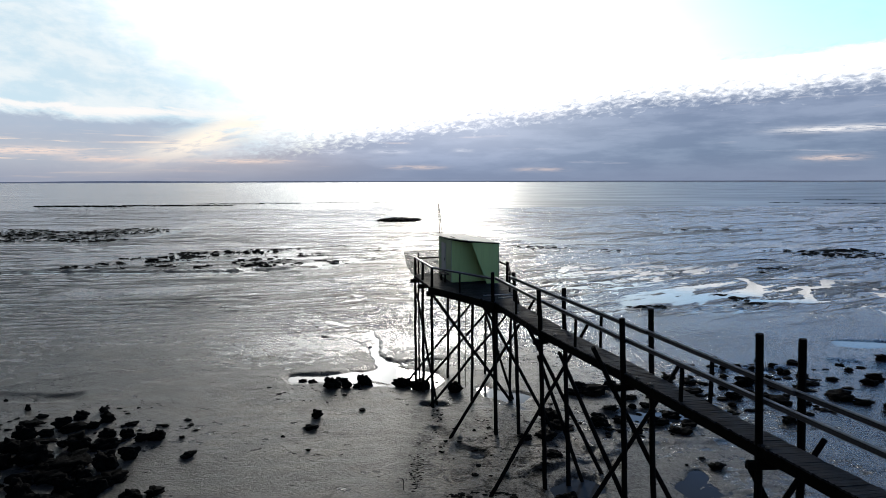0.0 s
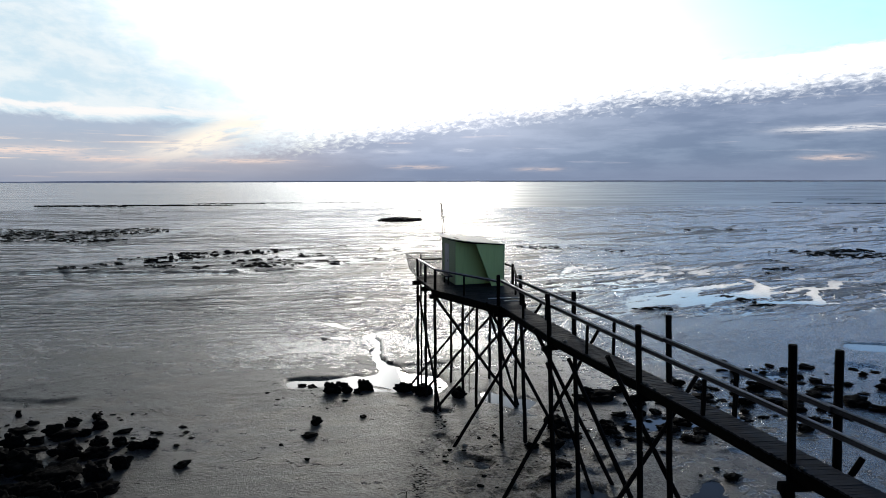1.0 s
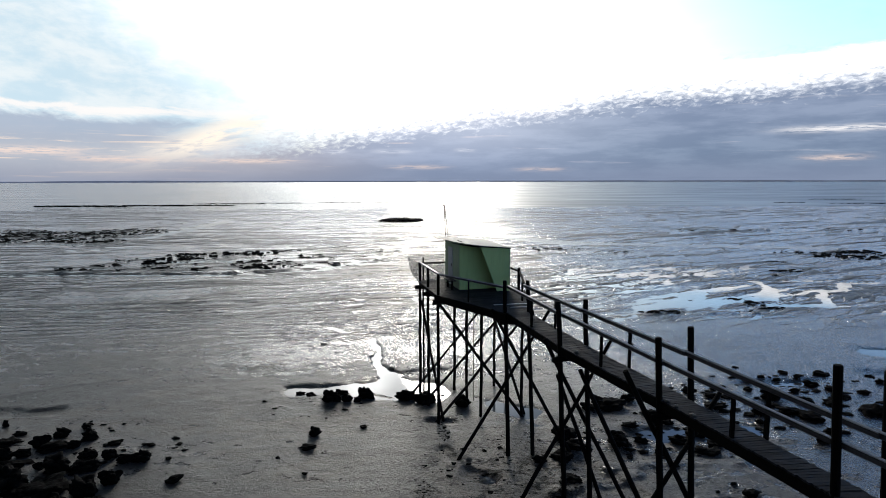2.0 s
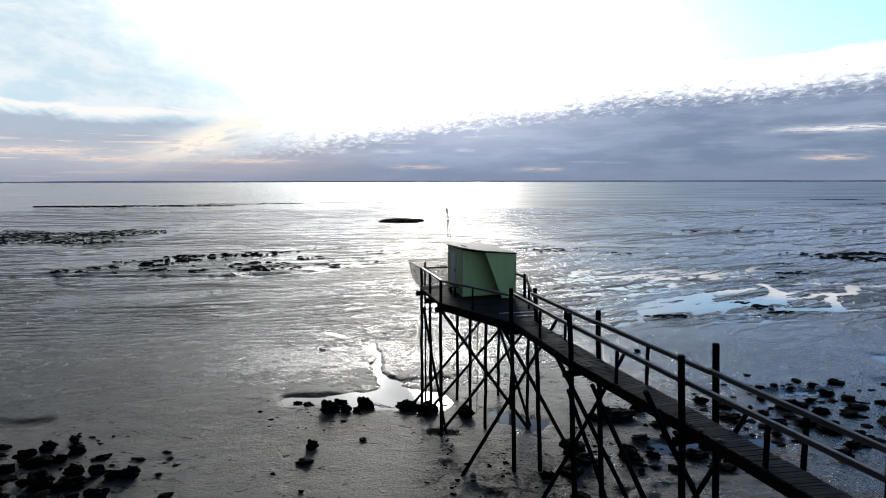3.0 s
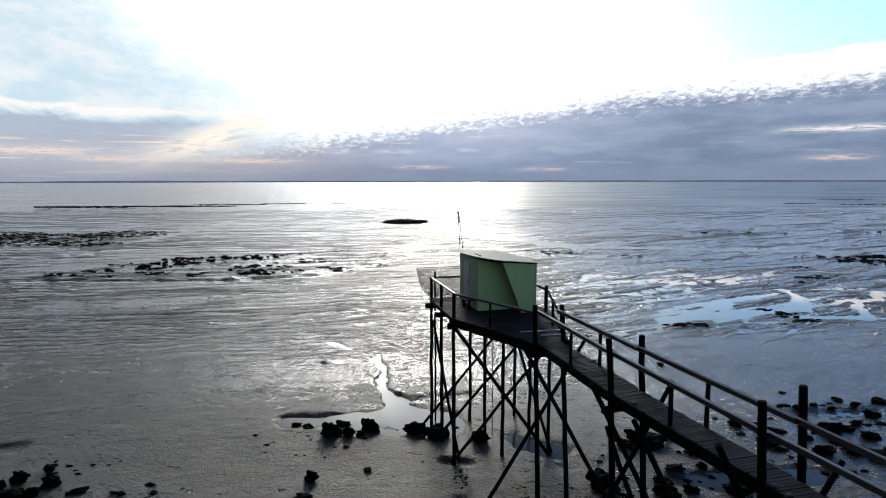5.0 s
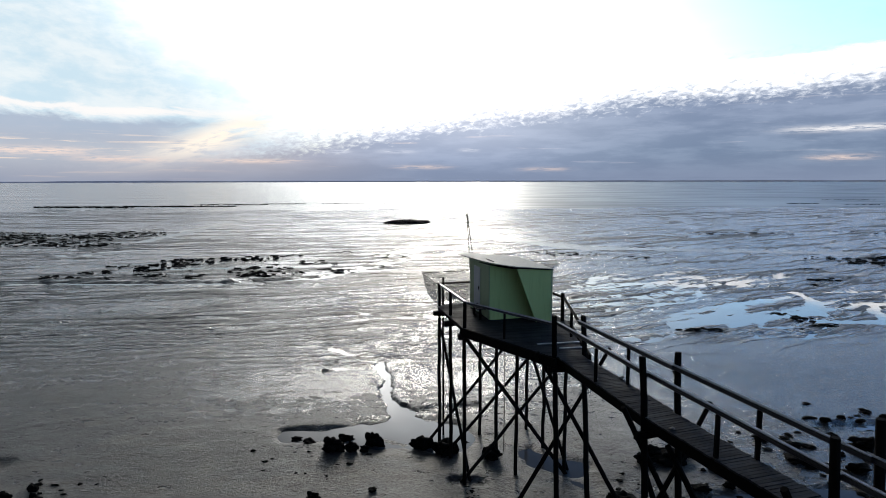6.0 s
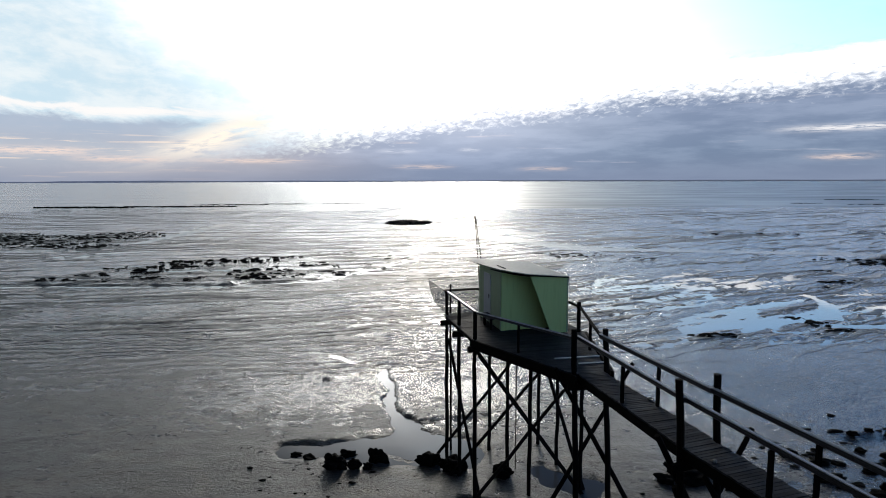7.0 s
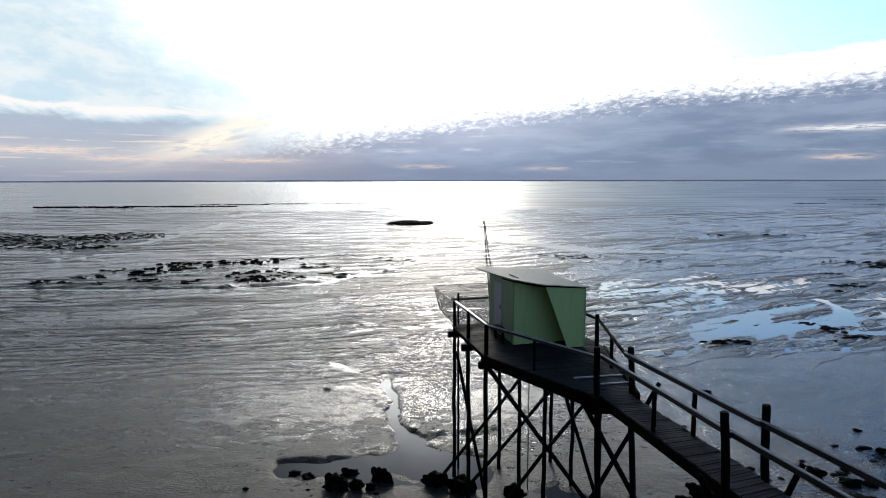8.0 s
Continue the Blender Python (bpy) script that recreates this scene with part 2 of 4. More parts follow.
M_GREEN = material("green_paint", paint((0.50, 0.66, 0.28), (0.37, 0.49, 0.20)))
M_PALE = material("pale_green_paint", paint((0.42, 0.53, 0.36), (0.31, 0.40, 0.27)))
M_WHITE = material("white_paint", paint((0.62, 0.65, 0.68), (0.45, 0.48, 0.50)))
M_ROOF = material("painted_roof_sheet", paint((0.36, 0.37, 0.32), (0.16, 0.17, 0.13), 0.35, 0.48))


def build_net(n):
    p = own(n)
    grid = n.noise(p, 40.0, 2.0)
    solid = principled(n, n.mix(grid, rgb(0.10, 0.10, 0.10), rgb(0.2, 0.2, 0.2)), 0.8)
    clear = n.add("ShaderNodeBsdfTransparent").outputs[0]
    return n.add("ShaderNodeMixShader", {0: 0.42, 1: clear, 2: solid}).outputs[0]


M_NET = material("fine_netting", build_net)


def build_mud(n):
    p = place(n)
    m = n.math
    c = n.add("ShaderNodeSeparateXYZ", {0: p}).outputs
    x, y = c[0], c[1]

    def total(*terms):
        out = terms[0]
        for t in terms[1:]:
            out = m("ADD", out, t)
        return out

    def less(v):
        return m("SUBTRACT", 1.0, v)

    big = n.noise(n.scaled(p, (0.06, 0.11, 0.0)), 1.0, 5.0, 0.6)
    bend = n.noise(n.scaled(p, (0.045, 0.10, 0.0)), 1.0, 3.0, 0.55)
    lean = m("ADD", m("SUBTRACT", y, m("ADD", m("MULTIPLY", x, 0.20), m("MULTIPLY", m("MAXIMUM", m("SUBTRACT", x, 5.0), 0.0), 0.34))), m("MULTIPLY", m("SUBTRACT", bend, 0.5), 7.0))
    mottle = n.noise(n.scaled(p, (0.75, 1.5, 0.0)), 1.0, 7.0, 0.70, 0.2)
    lumps = n.noise(n.scaled(p, (1.5, 2.1, 0.0)), 1.0, 7.0, 0.66, 0.15)
    grain = n.noise(n.scaled(p, (1.0, 1.2, 0.0)), 8.0, 5.0, 0.74)
    fleck = n.noise(n.scaled(p, (1.9, 2.3, 0.0)), 1.0, 4.0, 0.68, 0.3)
    # zones: smooth flats east of the pier, the wet fan seaward of the little stream, the outer flats
    calm = m("MULTIPLY", m("MULTIPLY", n.ramp(x, 5.0, 11.0), n.ramp(y, 26.0, 38.0, 0.15, 1.0)), n.ramp(y, 54.0, 44.0))
    fan = m("MULTIPLY", n.ramp(m("ABSOLUTE", m("ADD", x, 4.5)), 4.5, 14.0, 1.0, 0.0), n.ramp(m("ABSOLUTE", m("SUBTRACT", y, 51.0)), 7.0, 21.0, 1.0, 0.0))
    east = n.ramp(x, 4.0, 20.0)
    outer = n.ramp(y, 55.0, 100.0)

    # ripples left by the ebb: parallel crests that wander, fork and die out, longer further out
    height, crest = 0.0, 0.0
    for k, (wave, y0, y1, y2, y3) in enumerate(((1.1, 39.0, 47.0, 50.0, 58.0), (2.0, 47.0, 56.0, 66.0, 82.0), (3.8, 62.0, 78.0, 105.0, 140.0), (9.0, 100.0, 140.0, 400.0, 900.0))):
        zone = m("MULTIPLY", n.ramp(y, y0, y1), n.ramp(y, y3, y2))
        wander = n.noise(n.vec(m("MULTIPLY", x, 0.11 / wave), m("MULTIPLY", lean, 0.34 / wave), 3.0 + 5 * k), 1.0, 4.0, 0.55)
        phase = m("ADD", m("MULTIPLY", lean, 2 * math.pi / wave), m("MULTIPLY", wander, 15.0))
        wave_up = m("ADD", m("MULTIPLY", m("SINE", phase), 0.5), 0.5)
        patch = n.noise(n.vec(m("MULTIPLY", x, 0.10 / wave), m("MULTIPLY", lean, 0.26 / wave), 40.0 + k), 1.0, 4.0, 0.6)
        patch = n.ramp(patch, 0.36, 0.60, 0.12, 1.0)
        sharp = m("MULTIPLY", m("POWER", wave_up, 3.0), m("MULTIPLY", patch, zone))
        height = m("ADD", height, m("MULTIPLY", sharp, wave * (0.105, 0.105, 0.055, 0.016)[k]))
        crest = m("ADD", crest, sharp)
    crest = m("MULTIPLY", crest, less(calm))
    height = m("MULTIPLY", height, less(m("MULTIPLY", calm, 0.93)))
    # drained ridges and thin threads of water between the runnels
    wandering = n.noise(n.vec(m("MULTIPLY", m("ADD", x, m("MULTIPLY", y, 0.3)), 0.035), m("MULTIPLY", lean, 0.20), 2.0), 1.0, 5.0, 0.55, 0.5)
    ridge = m("MULTIPLY", n.ramp(m("ABSOLUTE", m("SUBTRACT", wandering, 0.5)), 0.006, 0.026, 1.0, 0.0), n.ramp(y, 42.0, 56.0))
    threads = n.noise(n.vec(m("MULTIPLY", m("ADD", x, m("MULTIPLY", y, 0.2)), 0.05), m("MULTIPLY", lean, 0.30), 21.0), 1.0, 5.0, 0.6, 0.5)
    threads = m("MULTIPLY", n.ramp(m("ABSOLUTE", m("SUBTRACT", threads, 0.52)), 0.006, 0.022, 1.0, 0.0), n.ramp(y, 40.0, 52.0))
    web = n.noise(n.vec(m("MULTIPLY", x, 0.50), m("MULTIPLY", lean, 0.95), 31.0), 1.0, 7.0, 0.66, 0.4)
    web = m("MULTIPLY", n.ramp(m("ABSOLUTE", m("SUBTRACT", web, 0.5)), 0.008, 0.040, 1.0, 0.0), m("MULTIPLY", fan, n.ramp(y, 38.0, 47.0)))
    # outer flats: drained bars with water between, and a wide rougher flat to the east
    bars = n.noise(n.vec(m("MULTIPLY", m("ADD", x, m("MULTIPLY", y, 0.2)), 0.020), m("MULTIPLY", y, 0.085), 17.0), 1.0, 6.0, 0.6, 0.4)
    rough_flat = m("MULTIPLY", n.ramp(m("SUBTRACT", x, m("MULTIPLY", m("SUBTRACT", y, 110.0), 0.08)), 2.0, 24.0), m("MULTIPLY", n.ramp(y, 98.0, 124.0), n.ramp(y, 270.0, 215.0)))
    # a film of water stands in the lows
    level = total(m("MULTIPLY", mottle, 0.42), m("MULTIPLY", fleck, 0.28), m("MULTIPLY", big, 0.30), m("MULTIPLY", crest, -0.36), m("MULTIPLY", fan, 0.115), m("MULTIPLY", east, 0.135), m("MULTIPLY", n.ramp(y, 33.0, 46.0), 0.115), m("MULTIPLY", outer, 0.13), m("MULTIPLY", m("MULTIPLY", m("SUBTRACT", bars, 0.5), outer), 0.75), m("MULTIPLY", rough_flat, -0.13), m("MULTIPLY", m("MULTIPLY", n.ramp(m("ABSOLUTE", m("ADD", x, 3.0)), 6.0, 22.0, 1.0, 0.0), n.ramp(y, 62.0, 80.0)), -0.135), m("MULTIPLY", m("MULTIPLY", n.ramp(m("ABSOLUTE", m("ADD", x, 28.0)), 14.0, 24.0, 1.0, 0.0), n.ramp(m("ABSOLUTE", m("SUBTRACT", y, 84.0)), 7.0, 14.0, 1.0, 0.0)), 0.08))
    film = n.ramp(level, 0.545, 0.585)
    film = m("MAXIMUM", film, m("MAXIMUM", threads, web))
    film = m("MULTIPLY", film, less(m("MULTIPLY", ridge, 0.9)))
    drift = n.noise(n.vec(m("MULTIPLY", x, 0.22), m("MULTIPLY", lean, 0.9), 51.0), 1.0, 6.0, 0.66, 0.3)
    film = m("MAXIMUM", film, m("MULTIPLY", calm, m("ADD", 0.52, m("MULTIPLY", n.ramp(m("ADD", m("MULTIPLY", mottle, 0.4), m("MULTIPLY", drift, 0.6)), 0.38, 0.62), 0.46))))
    # brown weed and silt caught among the piles
    strewn = n.noise(n.scaled(p, (1.1, 1.3, 0.0)), 1.0, 7.0, 0.72, 0.5)
    among = m("MULTIPLY", n.ramp(m("ABSOLUTE", m("SUBTRACT", x, 2.3)), 1.2, 4.6, 1.0, 0.0), n.ramp(y, 28.0, 24.0))
    weed = m("MULTIPLY", n.ramp(m("ADD", strewn, m("MULTIPLY", m("SUBTRACT", big, 0.5), 0.4)), 0.50, 0.59), among)
    film = m("MULTIPLY", film, less(m("MAXIMUM", weed, m("MULTIPLY", among, 0.55))))
    # silt colour with rusty and grey drifts and dark grains
    col = n.mix(n.ramp(mottle, 0.3, 0.7), rgb(0.040, 0.036, 0.032), rgb(0.085, 0.078, 0.068))
    col = n.mix(m("MULTIPLY", n.ramp(big, 0.45, 0.65), 0.4), col, rgb(0.06, 0.064, 0.068))
    rust = n.noise(n.scaled(p, (0.16, 0.22, 0.0)), 1.0, 5.0, 0.65, 0.6)
    col = n.mix(m("MULTIPLY", m("MULTIPLY", n.ramp(rust, 0.45, 0.66), 0.75), n.ramp(x, 9.0, 3.0)), col, rgb(0.110, 0.082, 0.055))
    # paler colour seaward, on both sides of the middle
    pale_outer = m("MULTIPLY", n.ramp(y, 34.0, 50.0), n.ramp(m("ABSOLUTE", m("ADD", x, 1.0)), 7.0, 18.0))
    col = n.mix(m("MULTIPLY", pale_outer, m("ADD", 0.45, m("MULTIPLY", mottle, 0.6))), col, rgb(0.135, 0.132, 0.128))
    col = n.mix(m("MULTIPLY", among, 0.65), col, rgb(0.150, 0.116, 0.084))
    col = n.mix(m("MULTIPLY", weed, 0.9), col, rgb(0.022, 0.018, 0.011))
    speck = n.ramp(grain, 0.36, 0.64)
    col = n.mix(m("MULTIPLY", less(speck), 0.6), col, rgb(0.018, 0.016, 0.014))
    drained = m("ADD", total(0.24, m("MULTIPLY", n.ramp(mottle, 0.3, 0.7), 0.16), m("MULTIPLY", grain, 0.12)), m("MULTIPLY", m("ADD", crest, ridge), 0.08))
    rough = m("ADD", m("MULTIPLY", drained, less(film)), m("MULTIPLY", film, m("ADD", 0.06, m("MULTIPLY", calm, 0.12))))
    lively = m("SUBTRACT", 1.0, m("MULTIPLY", film, 0.6))
    relief = total(m("MULTIPLY", height, m("SUBTRACT", 1.0, m("MULTIPLY", film, m("ADD", 0.35, m("MULTIPLY", east, 0.4))))), m("MULTIPLY", m("MULTIPLY", grain, lively), 0.075), m("MULTIPLY", m("MULTIPLY", lumps, lively), m("ADD", 0.075, m("MULTIPLY", m("SUBTRACT", n.ramp(y, 36.0, 46.0), calm), 0.05))), m("MULTIPLY", m("MULTIPLY", weed, strewn), 0.1), m("MULTIPLY", m("MULTIPLY", drift, calm), 0.16), m("MULTIPLY", ridge, 0.22), m("MULTIPLY", m("MAXIMUM", threads, web), -0.10), m("MULTIPLY", m("MULTIPLY", wandering, outer), 0.4))
    wet = total(0.15, m("MULTIPLY", m("MULTIPLY", n.ramp(y, 30.0, 25.0), n.ramp(x, 4.0, 0.0)), 0.12), m("MULTIPLY", speck, 0.30), m("MULTIPLY", fan, 0.14), m("MULTIPLY", n.ramp(y, 34.0, 60.0), 0.10), m("MULTIPLY", weed, -0.20), m("MULTIPLY", m("MULTIPLY", n.ramp(x, 0.5, 4.0), n.ramp(y, 33.0, 28.0)), -0.08), m("MULTIPLY", n.ramp(x, -9.0, -16.0), 0.05), m("MULTIPLY", among, -0.04), m("MULTIPLY", m("ADD", ridge, crest), -0.2))
    spec = m("ADD", m("MULTIPLY", m("MAXIMUM", wet, 0.03), less(film)), m("MULTIPLY", film, total(0.62, m("MULTIPLY", calm, 0.95), m("MULTIPLY", east, 0.30))))
    return principled(n, col, rough, relief, 1.0, 1.0, ior=1.48, extra={"Specular IOR Level": spec})


M_MUD = material("wet_tidal_mud", build_mud)


def build_water(n):
    p = place(n)
    c = n.add("ShaderNodeSeparateXYZ", {0: p}).outputs
    far = n.ramp(c[1], 75.0, 130.0)
    breeze = n.ramp(n.math("DIVIDE", c[0], n.math("MAXIMUM", c[1], 50.0)), -0.45, 0.10, 0.5, 1.15)
    rip = n.noise(n.scaled(p, (0.5, 1.6, 0.0)), 1.0, 4.0, 0.6)
    swell = n.noise(n.scaled(p, (0.010, 0.05, 0.0)), 1.0, 5.0, 0.6)
    rough = n.math("ADD", 0.03, n.math("MULTIPLY", n.math("MULTIPLY", far, breeze), n.ramp(swell, 0.35, 0.65, 0.22, 0.36)))
    return principled(n, rgb(0.085, 0.088, 0.092), rough, rip, n.math("ADD", 0.02, n.math("MULTIPLY", far, 0.24)), 0.06, ior=1.333)


M_WATER = material("shallow_sea_water", build_water)


def build_rock(n):
    p = own(n)
    a, b = n.noise(p, 3.0, 6.0, 0.65), n.noise(p, 16.0, 4.0, 0.6)
    col = n.mix(n.ramp(a, 0.35, 0.7), rgb(0.0022, 0.0022, 0.002), rgb(0.0075, 0.007, 0.006))
    return principled(n, col, n.ramp(b, 0.3, 0.7, 0.65, 0.95), n.math("ADD", a, b), 0.8, 0.04, extra={"Specular IOR Level": 0.04})


M_ROCK = material("weedy_black_rock", build_rock)
# faint emission pales the coast, standing in for haze over the distance
M_COAST = material("wooded_coast_haze_glow", lambda n: principled(n, n.mix(n.noise(n.scaled(place(n), (0.004, 0.004, 0.1)), 1.0), rgb(0.24, 0.27, 0.34), rgb(0.31, 0.34, 0.41)), 1.0, extra={"Emission Color": rgb(0.32, 0.36, 0.5), "Emission Strength": 0.22}))

# ---------------------------------------------------------------- mesh helpers
ORIGIN = {}


def thing(name, at, label, category, group="", kind=""):
    ob = new(name)
    ob.location, ob.empty_display_size = at, 0.3
    ORIGIN[ob] = Vector(at)
    return tagged(ob, label, category, group, kind)


def mesh_of(name, bm, mat, shift=None, smooth=False):
    me = bpy.data.meshes.new(name)
    if shift is not None:
        bmesh.ops.translate(bm, verts=bm.verts, vec=-shift)
    bm.normal_update()
    bm.to_mesh(me)
    bm.free()
    me.materials.append(mat)
    if smooth:
        me.polygons.foreach_set("use_smooth", [True] * len(me.polygons))
    return me


def part(name, bm, mat, parent, label="", smooth=False):
    at = ORIGIN[parent]
    ob = new(name, mesh_of(name, bm, mat, at, smooth))
    ob.parent = parent
    ORIGIN[ob] = at
    return tagged(ob, label)


def beam(a, b, wide, high, up=(0, 0, 1), bevel=0.008, bm=None):
    """A square timber from a to b, wide across and high along up."""
    bm = bm or bmesh.new()
    a, b = Vector(a), Vector(b)
    z = (b - a).normalized()
    y = (Vector(up) - z * z.dot(Vector(up)))
    y = y.normalized() if y.length > 1e-4 else Vector((0, 1, 0))
    x = y.cross(z)
    rings = []
    for p in (a, b):
        ring = []
        for sx, sy in ((-1, -1), (1, -1), (1, 1), (-1, 1)):
            ex, ey = sx * wide / 2, sy * high / 2
            ring.append(bm.verts.new(p + x * (ex - sx * bevel) + y * ey)) if sx * sy > 0 else ring.append(bm.verts.new(p + x * ex + y * (ey - sy * bevel)))
            ring.append(bm.verts.new(p + x * ex + y * (ey - sy * bevel))) if sx * sy > 0 else ring.append(bm.verts.new(p + x * (ex - sx * bevel) + y * ey))
        rings.append(ring)
    k = len(rings[0])
    for i in range(k):
        j = (i + 1) % k
        bm.faces.new((rings[0][i], rings[0][j], rings[1][j], rings[1][i]))
    bm.faces.new(rings[0][::-1]), bm.faces.new(rings[1])
    bmesh.ops.recalc_face_normals(bm, faces=bm.faces)
    return bm


def pole(a, b, r0, r1, sides=10, wobble=0.015, steps=6, seed=0, bm=None):
    """A round timber from a to b, slightly crooked, with a chamfered upper end."""
    bm = bm or bmesh.new()
    rnd = random.Random(seed)
    a, b = Vector(a), Vector(b)
    z = (b - a).normalized()
    x = z.orthogonal().normalized()
    y = z.cross(x)
    rings = []
    ts = [i / steps for i in range(steps + 1)]
    length = (b - a).length
    ts.insert(-1, max(0.0, 1 - 0.25 * r1 / length) if length > r1 else 0.99)
    for i, t in enumerate(ts):
        c = a.lerp(b, t)
        if 0 < i < len(ts) - 2:
            c = c + x * rnd.uniform(-wobble, wobble) + y * rnd.uniform(-wobble, wobble)
        r = (r0 + (r1 - r0) * t) * (0.88 if i == len(ts) - 1 else 1.0)
        ring = []
        for s in range(sides):
            q = 2 * math.pi * s / sides
            rr = r * (1 + 0.05 * math.sin(3 * q + seed))
            ring.append(bm.verts.new(c + x * rr * math.cos(q) + y * rr * math.sin(q)))
        rings.append(ring)
    for p, q in zip(rings, rings[1:]):
        for i in range(sides):
            j = (i + 1) % sides
            bm.faces.new((p[i], p[j], q[j], q[i]))
    bm.faces.new(rings[0][::-1]), bm.faces.new(rings[-1])
    return bm


def prism(points, z0, z1, bm=None):
    """An upright slab over a plan polygon; z0 and z1 may be functions of the plan place."""
    bm = bm or bmesh.new()
    f0 = z0 if callable(z0) else (lambda p: z0)
    f1 = z1 if callable(z1) else (lambda p: z1)
    lo = [bm.verts.new((p[0], p[1], f0(p))) for p in points]
    hi = [bm.verts.new((p[0], p[1], f1(p))) for p in points]
    k = len(points)
    for i in range(k):
        j = (i + 1) % k
        bm.faces.new((lo[i], lo[j], hi[j], hi[i]))
    bm.faces.new(lo[::-1]), bm.faces.new(hi)
    bmesh.ops.recalc_face_normals(bm, faces=bm.faces)
    return bm


# ---------------------------------------------------------------- ground
WATER_Z = 0.0
rng = np.random.RandomState(7)
LATTICE = rng.rand(256, 256)


def value_noise(x, y):
    xi, yi = np.floor(x).astype(int), np.floor(y).astype(int)
    fx, fy = x - xi, y - yi
    fx, fy = fx * fx * (3 - 2 * fx), fy * fy * (3 - 2 * fy)
    g = lambda i, j: LATTICE[(xi + i) % 256, (yi + j) % 256]
    return (g(0, 0) * (1 - fx) + g(1, 0) * fx) * (1 - fy) + (g(0, 1) * (1 - fx) + g(1, 1) * fx) * fy


def fbm(x, y, octaves=4, gain=0.5):
    total, amp, norm = 0.0, 1.0, 0.0
    for o in range(octaves):
        total = total + amp * (value_noise(x * 2 ** o + 17.3 * o, y * 2 ** o + 9.1 * o) - 0.5)
        norm += amp
        amp *= gain
    return total / norm * 2


def step(v, lo, hi):
    t = np.clip((v - lo) / (hi - lo), 0, 1)
    return t * t * (3 - 2 * t)


def dip(x, y, ax, ay, bx, by, r):
    """1 on the line a-b, fading to 0 at r from it."""
    t = np.clip(((x - ax) * (bx - ax) + (y - ay) * (by - ay)) / ((bx - ax) ** 2 + (by - ay) ** 2 + 1e-9), 0, 1)
    dist = np.hypot(x - ax - t * (bx - ax), y - ay - t * (by - ay))
    return 1 - step(dist, 0.35 * r, r)


# water courses: from x, y to x, y, reach, depth
STREAMS = [
    (-5.1, 43.2, -3.9, 38.4, 0.42, 0.17), (-3.9, 38.4, -3.1, 35.6, 0.5, 0.17), (-3.1, 35.6, -2.6, 34.4, 0.85, 0.17), (-5.0, 42.4, -1.0, 45.0, 0.5, 0.06), (-5.0, 42.9, -7.8, 41.4, 0.35, 0.07), (-7.8, 41.4, -11.4, 40.1, 0.3, 0.05), (-5.2, 43.5, -8.5, 46.0, 0.5, 0.08),
    (-7.8, 32.2, -4.5, 32.7, 1.15, 0.17), (-4.5, 32.6, -1.0, 32.2, 2.0, 0.18), (-2.6, 34.0, -0.6, 32.6, 1.6, 0.16), (-2.2, 35.4, 0.6, 35.9, 0.5, 0.10), (2.6, 30.6, 4.8, 28.0, 0.7, 0.10), (5.2, 24.5, 7.0, 22.0, 0.8, 0.12),
    (8.5, 27.0, 14.0, 27.5, 1.0, 0.12), (17.0, 53.2, 23.0, 55.2, 1.15, 0.15), (21.0, 55.8, 25.3, 59.6, 0.8, 0.115), (25.5, 60.6, 29.0, 62.4, 0.8, 0.12), (24.5, 55.4, 30.2, 57.4, 0.9, 0.14), (30.4, 57.2, 33.2, 62.6, 0.9, 0.15),
    (33.2, 62.6, 34.0, 66.4, 0.7, 0.14), (29.0, 54.2, 34.2, 53.9, 0.6, 0.14), (34.2, 53.9, 36.0, 57.5, 0.6, 0.14), (36.0, 57.5, 37.6, 61.0, 0.5, 0.12), (37.6, 61.0, 40.6, 61.6, 0.8, 0.14), (40.6, 61.6, 43.0, 65.6, 0.7, 0.14), (43.0, 65.6, 47.0, 65.6, 0.5, 0.13), (36.5, 66.8, 43.0, 67.2, 0.35, 0.11),
    (0.2, 25.4, 0.7, 24.6, 0.35, 0.09), (1.4, 23.4, 1.9, 23.2, 0.7, 0.13), (-0.5, 28.4, 0.3, 28.2, 0.5, 0.13), (3.4, 29.6, 4.6, 29.3, 0.9, 0.14), (4.8, 20.2, 6.0, 20.8, 0.9, 0.10), (9.6, 20.6, 10.4, 21.4, 0.5, 0.08),
    (28.2, 39.4, 33.0, 38.4, 1.3, 0.2), (24.5, 35.0, 30.0, 33.0, 1.1, 0.12), (16.6, 33.3, 20.4, 34.0, 0.8, 0.11), (-22.0, 29.4, -18.6, 29.2, 0.7, 0.10)]
FAR_CHANNELS = [
    (-4.5, 160.0, 3.0, 131.0, 5.5, 0.2), (3.0, 131.0, 21.0, 107.0, 4.0, 0.2), (21.0, 107.0, 62.0, 99.0, 2.5, 0.16), (1.0, 140.0, 16.0, 136.0, 4.0, 0.18),
    (-56.0, 100.5, -50.0, 103.3, 1.3, 0.14), (-58.5, 116.0, -59.8, 163.0, 2.0, 0.16), (-14.0, 96.0, 4.0, 112.0, 2.0, 0.16),
    (-60.0, 68.6, -45.8, 71.4, 0.9, 0.15), (-45.8, 71.4, -25.8, 71.2, 0.8, 0.15), (-25.8, 71.2, -16.3, 75.0, 0.9, 0.15), (-16.3, 75.0, -5.8, 94.0, 1.1, 0.15), (-18.0, 77.5, -8.0, 82.0, 0.9, 0.14), (-40.0, 82.0, -20.0, 84.0, 0.8, 0.12)]
